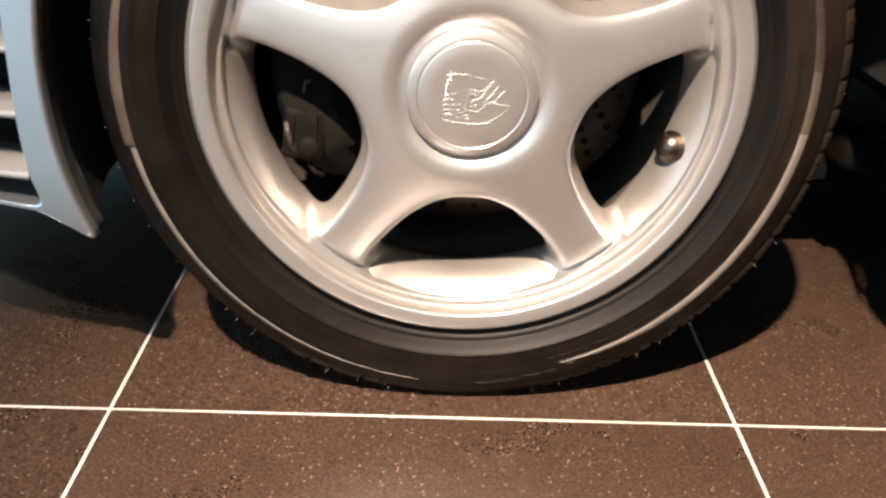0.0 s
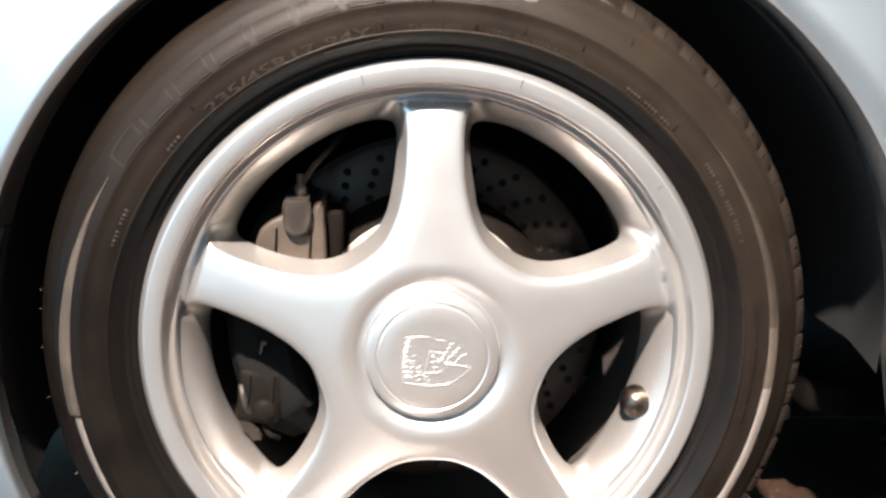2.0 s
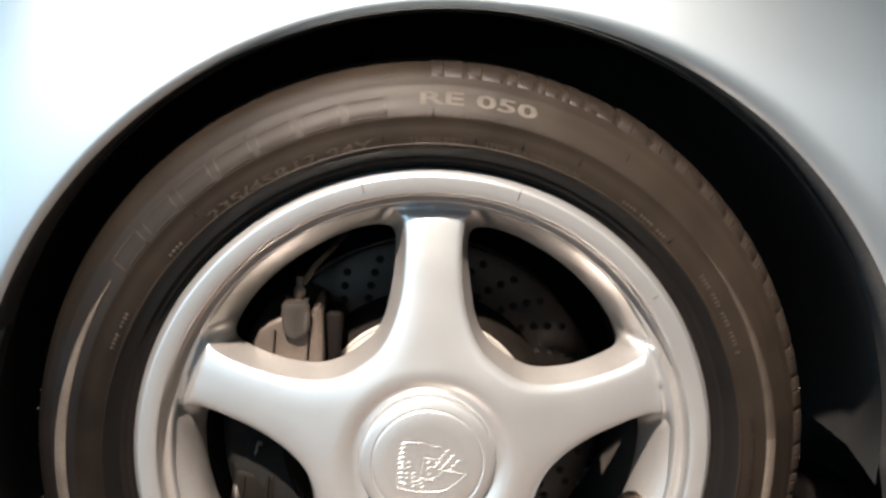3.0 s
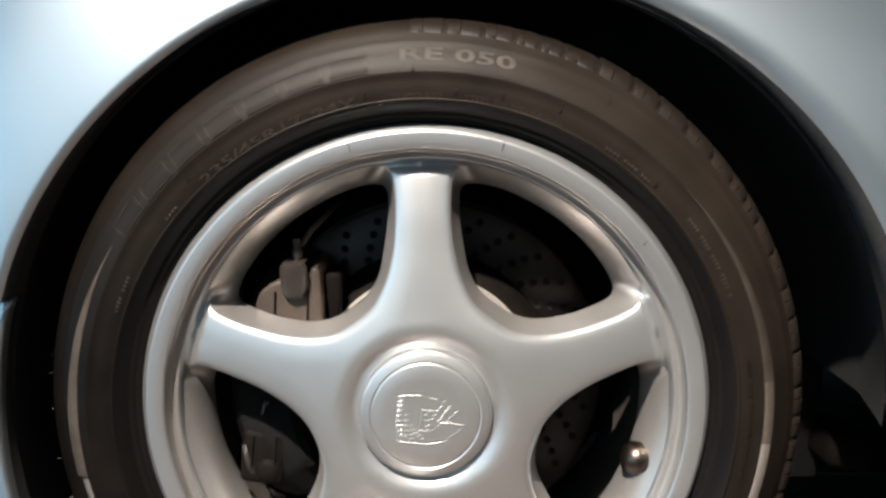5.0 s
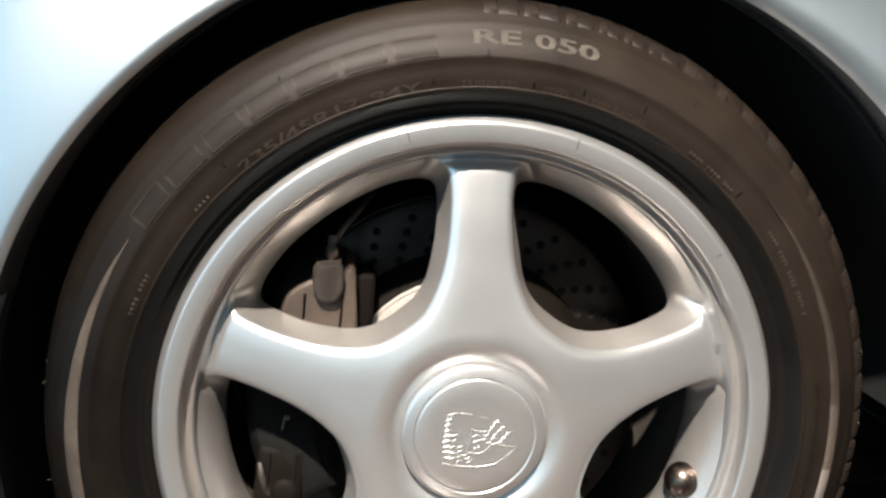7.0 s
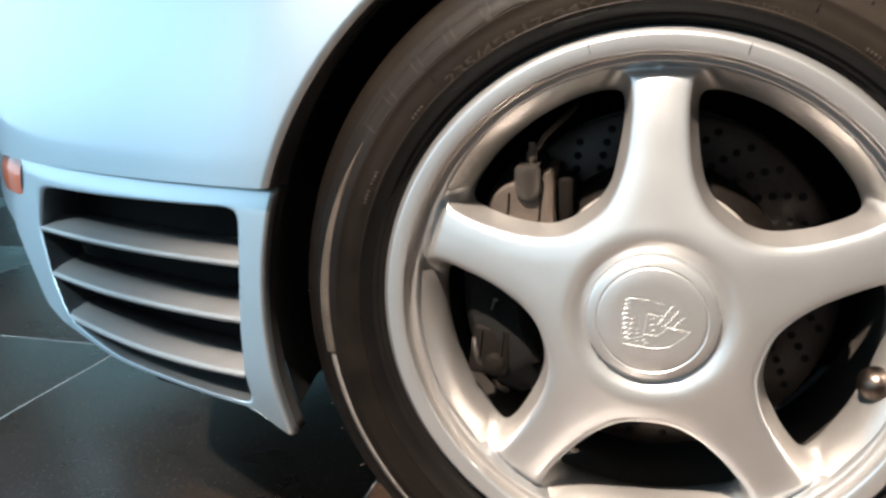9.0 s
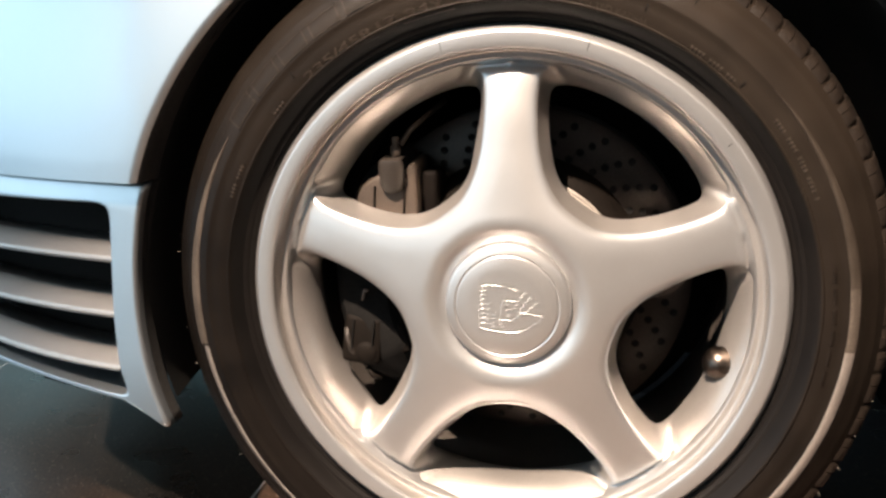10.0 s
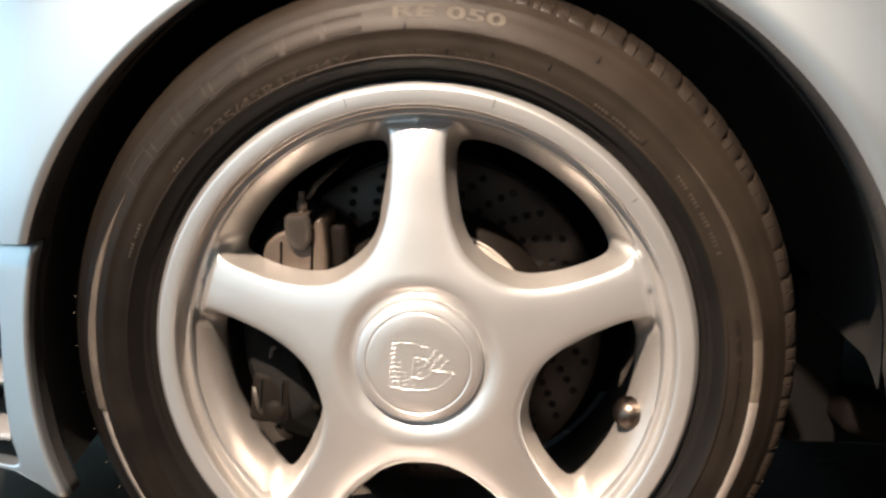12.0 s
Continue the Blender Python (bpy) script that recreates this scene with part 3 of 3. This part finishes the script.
# ---- brake ----
disc_profile = [(0.108, 0.104), (0.1600, 0.104), (0.1618, 0.1055), (0.1618, 0.112), (0.155, 0.113), (0.155, 0.124), (0.1618, 0.125), (0.1618, 0.133), (0.108, 0.134)]
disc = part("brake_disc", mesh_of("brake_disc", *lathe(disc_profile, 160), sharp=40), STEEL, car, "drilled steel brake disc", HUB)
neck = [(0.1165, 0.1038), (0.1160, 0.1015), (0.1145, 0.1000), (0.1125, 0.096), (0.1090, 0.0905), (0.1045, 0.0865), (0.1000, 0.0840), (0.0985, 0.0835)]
# The bell's side wall lies in shade, painted in as a dark colour.
part("disc_neck", mesh_of("disc_neck", *lathe(neck, 120), sharp=40), SHADE_BROWN, disc, "brake disc neck, coloured dark for its shade")
bell_profile = [(0.0985, 0.0835), (0.0978, 0.0820), (0.0962, 0.0816), (0.0956, 0.0824), (0.0946, 0.0824), (0.0940, 0.0812), (0.0900, 0.0802), (0.06, 0.0795), (0.0, 0.079)]
part("disc_bell", mesh_of("disc_bell", *lathe(bell_profile, 120), sharp=40), BELL, disc, "pale cast disc bell")
hole = mesh_of("drilled_hole", *lathe([(0.0, 0.0005), (0.0026, 0.0004), (0.0032, 0.0), (0.0036, -0.0001)], 14))
for i in range(30):
    for k in range(4):
        a, r = radians(119.2 + 12 * i + 3.1 * k), 0.1497 - 0.0100 * k
        part("drilled_hole", hole, BLACK, disc, m=Matrix.Translation((r * math.cos(a), 0.1035, r * math.sin(a))))

caliper_rows = []
for i in range(41):
    a = radians(131 + 91 * i / 40)
    end = min(1.0, 6 * min(i / 40, 1 - i / 40) + 0.25)
    r0, r1 = 0.112 + 0.012 * (1 - end), 0.176 - 0.016 * (1 - end)
    f0, f1 = 0.050 + 0.016 * (1 - end), 0.098
    bump = 0.006 * (abs(math.sin(radians(1.8 * 2 * i * 100 / 40))) ** 2)
    ring = [(r0, f1), (r0 + 0.002, f0 + 0.014), (r0 + 0.010, f0 + 0.004 - bump), (0.5 * (r0 + r1), f0 - bump), (r1 - 0.012, f0 + 0.003 - bump), (r1 - 0.003, f0 + 0.012), (r1, f1 + 0.02), (r1, 0.15)]
    caliper_rows.append([Vector((r * math.cos(a), y, r * math.sin(a))) for r, y in ring])
verts, faces = sheet(caliper_rows)
faces += [tuple(range(8)), tuple(len(verts) - 8 + j for j in range(8))]
caliper = part("brake_caliper", mesh_of("brake_caliper", verts, faces, sharp=45), BLACK, car, "black multi-piston brake caliper with tan upper body", HUB)
body_edge = [(-0.1445, 0.038), (-0.1452, 0.080), (-0.1420, 0.0900), (-0.1335, 0.0975), (-0.1230, 0.1025), (-0.0990, 0.1040), (-0.0978, 0.1105), (-0.0938, 0.1125), (-0.0900, 0.1105), (-0.0878, 0.070), (-0.0870, 0.038)]
bm = bmesh.new()
front_face = bm.faces.new([bm.verts.new((x, 0.0965, z + 0.004)) for x, z in body_edge])
grown = bmesh.ops.extrude_face_region(bm, geom=[front_face])["geom"]
for v in grown:
    if isinstance(v, bmesh.types.BMVert):
        v.co = Vector((v.co.x, 0.0425 + 0.10 * max(0.0, v.co.z - 0.089), v.co.z - 0.004))
bmesh.ops.recalc_face_normals(bm, faces=bm.faces)
bmesh.ops.bevel(bm, geom=[e for e in bm.edges if e.calc_face_angle(0) > 0.5], offset=0.0035, segments=3, profile=0.6, affect="EDGES")
for f in bm.faces:
    f.smooth = True
body_mesh = bpy.data.meshes.new("upper_body")
bm.to_mesh(body_mesh)
bm.free()
part("upper_body", body_mesh, TAN, caliper, "tan-grey upper caliper body")
lug_rows = []
for u, half in ((0.0, 0.002), (0.04, 0.0062), (0.14, 0.0092), (0.35, 0.0112), (0.7, 0.0118), (0.93, 0.0112), (1.0, 0.0095)):
    z = 0.086 + 0.031 * u
    lug_rows.append([Vector((-0.1105 + half * math.cos(b), 0.0420 - 0.006 * u - (0.003 + 0.4 * half) * math.sin(b) ** 0.7, z)) for b in np.linspace(0.001, math.pi - 0.001, 15)])
lug_rows.append([Vector((p.x, p.y + 0.020, p.z + 0.002)) for p in lug_rows[-1]])
part("bridge_cover", mesh_of("bridge_cover", *sheet(lug_rows), sharp=50), CALIPER, caliper, "smooth dark grey lug")
part("bridge_cover", block(0.014, 0.044, 0.064, 0.005, Matrix.Translation((-0.0820, 0.084, 0.072)) @ pose(0, 0, 0, 0, 2, 0)), SHADE_BLACK, caliper)
# Grooves here and below are dark strips; the shade in them is colour.
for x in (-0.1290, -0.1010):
    part("body_groove", block(0.0016, 0.003, 0.048, 0.0006, Matrix.Translation((x, 0.0425, 0.068)) @ pose(0, 0, 0, 0, 3, 0)), SHADE_BLACK, caliper)
part("pale_mark", block(0.0042, 0.006, 0.0012, 0.0004, Matrix.Translation((-0.1400, 0.0455, -0.008)) @ pose(0, 0, 0, 0, 12, 0)), BAND, caliper, "small pale bar printed on the caliper")
part("pale_mark", block(0.0012, 0.006, 0.0090, 0.0004, Matrix.Translation((-0.1425, 0.0455, -0.013)) @ pose(0, 0, 0, 0, 12, 0)), BAND, caliper)
part("bleed_nipple", mesh_of("bleed_nipple", *lathe([(0.0, -0.012), (0.003, -0.0115), (0.0035, -0.006), (0.0028, -0.005), (0.0045, -0.004), (0.0048, 0.003), (0.003, 0.004), (0.003, 0.012)], 12)), TAN, caliper, "rusty bleed nipple",
     Matrix.Translation((-0.1085, 0.046, 0.1245)) @ pose(0, 0, 0, 90))
part("brake_pipe", mesh_of("brake_pipe", *rod([(-0.107, 0.060, 0.128), (-0.100, 0.066, 0.140), (-0.088, 0.080, 0.152), (-0.075, 0.11, 0.165)], 0.0024, 8)), TAN, caliper, "thin steel brake pipe")
# A tan casting like the upper body, darkened in colour as shaded.
part("lower_cover", block(0.038, 0.030, 0.048, 0.007, Matrix.Translation((-0.1450, 0.058, -0.0580)) @ pose(0, 0, 0, -6, 5, 0)), SHADE_BROWN, caliper, "brown-grey lower caliper body, coloured dark for its shade")
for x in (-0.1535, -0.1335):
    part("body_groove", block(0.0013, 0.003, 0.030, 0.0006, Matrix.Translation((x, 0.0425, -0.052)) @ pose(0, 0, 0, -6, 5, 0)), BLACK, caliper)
part("round_lug", mesh_of("round_lug", *lathe([(0.0, -0.0070), (0.006, -0.0066), (0.0095, -0.0050), (0.0112, -0.002), (0.0115, 0.008)], 28)), SHADE_BROWN, caliper, "round cast lug", Matrix.Translation((-0.1405, 0.0455, -0.0690)))
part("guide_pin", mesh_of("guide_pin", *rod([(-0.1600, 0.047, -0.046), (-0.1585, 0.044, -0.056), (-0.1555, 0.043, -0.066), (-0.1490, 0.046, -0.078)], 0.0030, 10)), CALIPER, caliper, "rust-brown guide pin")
part("hose_clip", mesh_of("hose_clip", *rod([(-0.1420, 0.050, -0.086), (-0.1370, 0.049, -0.094), (-0.1290, 0.052, -0.098)], 0.0026, 8)), SHADE_BROWN, caliper)
part("pad_edge", block(0.010, 0.016, 0.030, 0.003, Matrix.Translation((-0.1080, 0.060, -0.056)) @ pose(0, 0, 0, 0, -22, 0)), SHADE_BROWN, caliper)
# Added black disc; it makes the view past the brake dark.
part("backing_plate", mesh_of("backing_plate", *lathe([(0.0, 0.200), (0.15, 0.200), (0.200, 0.206), (0.2015, 0.214)], 64)), BLACK, car, "black disc added to hide the floor behind the brake", HUB)
hub_carrier = lathe([(0.0, 0.135), (0.07, 0.137), (0.08, 0.16), (0.05, 0.22), (0.05, 0.45), (0.0, 0.45)], 48)
part("hub_carrier", mesh_of("hub_carrier", *hub_carrier), BLACK, car, "black suspension upright", HUB)


# ---- body round the arch ----
def plan(x):
    """How far the body's side lies behind the widest line, along the car."""
    u = max(0.0, -0.32 - x)
    w = max(0.0, x - 0.33)
    return -0.016 + 0.1 * u + 0.65 * u * u + 1.2 * max(0.0, u - 0.37) ** 2 + 6.0 * max(0.0, u - 0.55) ** 2 + 0.03 * w + 0.10 * w * w


def arch(a, out=0.0):
    """A point of the wheel opening's edge at an angle, moved outwards; behind the axle the edge drops straight and turns back."""
    heading = a
    if a > math.pi / 2:
        heading = a + radians(16.4) * min(1.0, (a - math.pi / 2) / radians(73.6))
        edge = Vector((0.018 + 0.361 * math.cos(a), 0.315 + 0.353 * math.sin(a)))
    elif a > 0:
        edge = Vector((0.018 + (0.361 + 0.006 * math.cos(a) ** 3) * math.cos(a), 0.315 + 0.353 * math.sin(a)))
    else:
        z = 0.315 + 0.361 * a
        edge = Vector((0.385 + 0.24 * (0.315 - z) + 9.0 * max(0.0, 0.262 - z) ** 2, z))
        heading = 1.5 * a
    return edge + out * Vector((math.cos(heading), math.sin(heading)))


def fender_y(p, rho):
    y = plan(p.x)
    rise = max(0.0, p.y - 0.36)
    y += 0.38 * rise * rise - 0.007 + 1.2 * max(0.0, p.y - 0.74) ** 2
    swell = min(1.0, max(0.0, (p.x + 0.12) / 0.3))
    flare = (0.002 + 0.003 * swell) * math.exp(-((rho - 0.028) / 0.07) ** 2)
    return y - flare


def fender():
    folded, rows = [], []
    n = 150
    for i in range(n + 1):
        a = radians(163.6 + (-17.5 - 163.6) * i / n)
        behind = min(1.0, max(0.0, (arch(a).x - 0.05) / 0.2))
        wide = 0.011 + 0.017 * behind
        ahead = max(0.0, -math.cos(a))

        def roll(b):
            rho = wide * (1 - math.cos(b)) - 0.003
            p = arch(a, rho)
            return Vector((p.x, fender_y(p, rho) + (0.007 + 0.6 * wide) * (1 - math.sin(b)), p.y))

        split = radians(44)
        fold = []
        for out, y in ((-0.0035, 0.028), (-0.003, 0.022), (-0.003, 0.017)):
            p = arch(a, out)
            fold.append(Vector((p.x, plan(p.x) + y, p.y)))
        fold += [roll(split * k / 6) for k in range(7)]
        folded.append(fold)
        row = [roll(split + (radians(90) - split) * k / 7) for k in range(8)]
        for rho in (wide + 0.0005, wide + 0.004, wide + 0.008, wide + 0.013, 0.052, 0.064, 0.08, 0.105, 0.135, 0.17, 0.21, 0.26, 0.32, 0.38, 0.45, 0.47 + 0.05 * ahead, 0.48 + 0.10 * ahead, 0.49 + 0.15 * ahead, 0.50 + 0.20 * ahead):
            p = arch(a, rho)
            row.append(Vector((p.x, fender_y(p, rho), p.y)))
        # above the shoulder the panel rolls over towards the bonnet
        for q in row:
            if q.z > 0.76:
                over = q.z - 0.76
                q.z = 0.76 + 0.045 * (1 - math.exp(-over / 0.045))
                q.y += 0.8 * max(0.0, over - 0.02)
        rows.append(row)
    return mesh_of("arch_flange", *sheet(folded)), mesh_of("fender", *sheet(rows))


flange, wing = fender()
part("fender", wing, PAINT, car, "glossy silver-blue front wing round the wheel opening")
# The fold is body-coloured; its shade is put in as a dark colour.
part("arch_flange", flange, LINER_SHADE, car, "folded wing edge at the wheel opening, coloured dark for shade")

liner = []
for i in range(61):
    a = radians(199 + (-3 - 199) * i / 60)
    row = []
    for out, y in ((-0.001, 0.008), (0.010, 0.05), (0.022, 0.10), (0.025, 0.25), (0.02, 0.34), (-0.06, 0.40), (-0.15, 0.42)):
        p = Vector((0.018 + (0.361 + out) * math.cos(a), 0.315 + (0.353 + out) * math.sin(a)))
        row.append(Vector((p.x, y + max(0.0, plan(p.x)), p.y)))
    liner.append(row)
part("arch_liner", mesh_of("arch_liner", *sheet(liner)), LINER_SHADE, car, "black plastic arch liner")
# Unseen block, added to keep the spot off the floor behind the wheel.
part("liner_flap", block(0.055, 0.203, 0.20, 0.004, Matrix.Translation((0.4175, 0.3735, 0.23))), BLACK, car)
part("inner_panel", block(0.9, 0.02, 0.75, 0.006, Matrix.Translation((0.02, 0.43, 0.50))), BLACK, car)
# Coloured near-black to stand for the shade behind the wheel.
part("sill_end", block(0.056, 0.07, 0.045, 0.015, Matrix.Translation((0.463, 0.262, 0.178)) @ pose(0, 0, 0, 0, 12, 4)), SHADE_BLACK, car, "rounded front end of the sill, coloured dark for its shade")
# Unseen body blocks, added to stop light reaching the floor under the car.
part("underbody", block(2.36, 1.45, 0.03, 0.01, Matrix.Translation((1.82, 0.86, 0.16))), BLACK, car)
part("underbody", block(0.36, 1.0, 0.03, 0.01, Matrix.Translation((-0.60, 1.05, 0.18))), BLACK, car)
tray = []
for z in (0.19, 0.21, 0.40, 0.42):
    grow = 0.0 if z in (0.21, 0.40) else 0.012
    ring = [Vector((x, plan(x) + 0.075 + grow, z)) for x in np.linspace(-0.40, -0.66, 14)]
    tray.append(ring + [Vector((-0.66, 1.55 - grow, z)), Vector((-0.40, 1.55 - grow, z))])
verts, faces = sheet(tray, True)
faces += [tuple(range(16)), tuple(range(len(verts) - 16, len(verts)))]
part("undertray", mesh_of("undertray", verts, faces, sharp=30), BLACK, car, "unseen black block added inside the nose to stop light")
part("sill", block(2.4, 0.10, 0.16, 0.03, Matrix.Translation((1.72, 0.10, 0.225))), PAINT, car, "unseen silver-blue sill, added to keep light from under the car")
part("front_bumper", block(0.12, 0.80, 0.24, 0.04, Matrix.Translation((-0.98, 0.92, 0.295))), PAINT, car, "unseen silver-blue bumper bar, added to keep light from under the car")
# The bonnet is out of view, added so no light leaks into the arch.
rows = []
for i in range(25):
    x = -0.80 + 1.75 * i / 24
    drop = 0.26 * max(0.0, (-0.30 - x) / 0.5) ** 2
    rows.append([Vector((x, 0.06 + 0.25 * max(0.0, (-0.30 - x) / 0.5) + 1.66 * k / 16, 0.790 + 0.05 * math.sin(math.pi * k / 16) - drop)) for k in range(17)])
part("bonnet", mesh_of("bonnet", *sheet(rows)), PAINT, car, "unseen silver-blue bonnet that shuts out light behind the wing")
rows = []
for i in range(19):
    x = 0.70 + 2.2 * i / 18
    rows.append([Vector((x, plan(0.7) + y, z)) for y, z in ((0.14, 0.80), (0.06, 0.785), (0.02, 0.74), (0.004, 0.62), (0.0, 0.48), (0.006, 0.34), (0.02, 0.22))])
part("body_side", mesh_of("body_side", *sheet(rows)), PAINT, car, "plain silver-blue body side behind the wing")


# bumper corner with a slatted air outlet
def bumper_y(x, z):
    return plan(x) + 0.006 + 0.0032 - 0.08 * (0.405 - z) + 0.010 * (max(0.0, 0.25 - z) / 0.1) ** 2 + 0.003 * max(0.0, (z - 0.395) / 0.018)


def along(points, n):
    """n points at even steps along a line of points, without its last one."""
    points = [Vector(p) for p in points]
    run = np.cumsum([0.0] + [(q - p).length for p, q in zip(points, points[1:])])
    at = np.linspace(0, run[-1], n, endpoint=False)
    return [Vector((float(np.interp(u, run, [p.x for p in points])), float(np.interp(u, run, [p.y for p in points])))) for u in at]


N = 26
hole_edge = (along([(-0.655, 0.3865), (-0.3685, 0.3930)], N) + along([(-0.3685, 0.3930), (-0.3705, 0.287), (-0.3670, 0.235), (-0.3560, 0.2075)], N)
             + along([(-0.3560, 0.2075), (-0.449, 0.2160), (-0.532, 0.2235), (-0.605, 0.2430)], N)
             + along([(-0.605, 0.2430), (-0.618, 0.250), (-0.648, 0.290), (-0.667, 0.338), (-0.655, 0.3865)], N))
outer = along([(-0.96, 0.4125), (-0.3265, 0.4125)], N)
for i in range(N):
    a = radians(163.9 + (203.6 - 163.9) * i / N)
    outer.append(Vector((0.018 + 0.361 * math.cos(a), 0.315 + 0.350 * math.sin(a))))
outer += along([(-0.3195, 0.1800), (-0.352, 0.2030), (-0.449, 0.2120), (-0.532, 0.2190), (-0.600, 0.2335)], N)
outer += along([(-0.600, 0.2335), (-0.632, 0.2390), (-0.669, 0.2531), (-0.694, 0.2807), (-0.723, 0.3080), (-0.763, 0.3410), (-0.86, 0.362), (-0.96, 0.375), (-0.96, 0.4125)], N)
# round the opening's corners
for _ in range(3):
    hole_edge = [0.25 * hole_edge[i - 1] + 0.5 * hole_edge[i] + 0.25 * hole_edge[(i + 1) % len(hole_edge)] for i in range(len(hole_edge))]
rings = []
for d, y in ((1.0, 0.026), (1.0, 0.016), (1.0, 0.011), (0.985, 0.006), (0.965, 0.003), (0.93, 0.0012), (0.89, 0.0002)):
    ring = [q + (p - q) * d for p, q in zip(outer, hole_edge)]
    rings.append([Vector((s.x, bumper_y(s.x, s.y) + y, s.y)) for s in ring])
for u in (0.84, 0.76, 0.65, 0.5, 0.35, 0.2, 0.1, 0.04):
    ring = []
    for p, q in zip(outer, hole_edge):
        s = q + (p - q) * u
        ring.append(Vector((s.x, bumper_y(s.x, s.y), s.y)))
    rings.append(ring)
for y in (0.0006, 0.0022, 0.006, 0.02, 0.06):
    rings.append([Vector((q.x, bumper_y(q.x, q.y) + y, q.y)) for q in hole_edge])
bumper = part("bumper_corner", mesh_of("bumper_corner", *sheet(rings[2:], True)), PAINT, car, "silver-blue bumper corner with a slatted air outlet")
# Bumper skin turning inwards, darkened by colour where it is shaded.
part("bumper_return", mesh_of("bumper_return", *sheet(rings[:3], True)), LINER_SHADE, bumper, "folded bumper edge, coloured dark for shade")

for z0, z1, x0 in ((0.3397, 0.3374, -0.668), (0.2870, 0.2895, -0.650), (0.2350, 0.2484, -0.619)):
    rows = []
    for i in range(31):
        u = i / 30
        x = -0.367 + (x0 + 0.367) * u
        z = z0 + (z1 - z0) * u * u
        y = bumper_y(x, z)
        rows.append([Vector((x, y + dy, z + dz)) for dy, dz in ((0.058, 0.0100), (0.02, 0.0058), (0.004, 0.0034), (0.0008, 0.0024), (0.0, 0.0), (0.0010, -0.0024), (0.004, -0.0030), (0.02, -0.0020), (0.058, 0.0015))])
    part("slat", mesh_of("slat", *sheet(rows, True)), SLAT, bumper, "silver horizontal slat")
# One dark sheet stands for the shade inside the duct.
duct = []
for i in range(16):
    x = -0.36 - 0.39 * i / 15
    low = 0.165 + 0.085 * max(0.0, min(1.0, (-0.55 - x) / 0.10)) + 0.9 * max(0.0, -0.65 - x)
    duct.append([Vector((x, bumper_y(x, z) + 0.075, z)) for z in np.linspace(low, 0.41, 6)])
part("outlet_back", mesh_of("outlet_back", *sheet(duct)), BLACK, bumper, "dark sheet standing for the duct's shade behind the slats")

# amber marker lamp at the bumper's corner
rows = []
for i in range(9):
    x = -0.7075 - 0.075 * i / 8
    rows.append([Vector((x, bumper_y(x, 0.3685 + 0.040 * k / 6) - 0.003 * math.sin(math.pi * i / 8) - 0.003 * math.sin(math.pi * k / 6) + 0.001, 0.3685 + 0.040 * k / 6)) for k in range(7)])
part("marker_lamp", mesh_of("marker_lamp", *sheet(rows)), AMBER, bumper, "small amber marker lamp")

# ---- floor tiles, laid in a square grid ----
tile_mesh = block(TILE - GAP, TILE - GAP, 0.012, 0.0008)
far_verts, far_faces = [], []
for i in range(-9, 11):
    for j in range(-10, 10):
        m = CORNER @ Matrix.Translation(((i + 0.5) * TILE, (j + 0.5) * TILE, -0.006))
        if -7 <= i <= 7 and -8 <= j <= 6:
            part("floor_tile", tile_mesh, GRANITE, floor, m=m)
        else:
            h = (TILE - GAP) / 2
            far_faces.append(tuple(len(far_verts) + k for k in range(4)))
            far_verts += [m @ Vector((x, y, 0.006)) for x, y in ((-h, -h), (h, -h), (h, h), (-h, h))]
tagged(part("far_tiles", mesh_of("far_tiles", far_verts, far_faces, False), GRANITE, floor), kind="stuff")
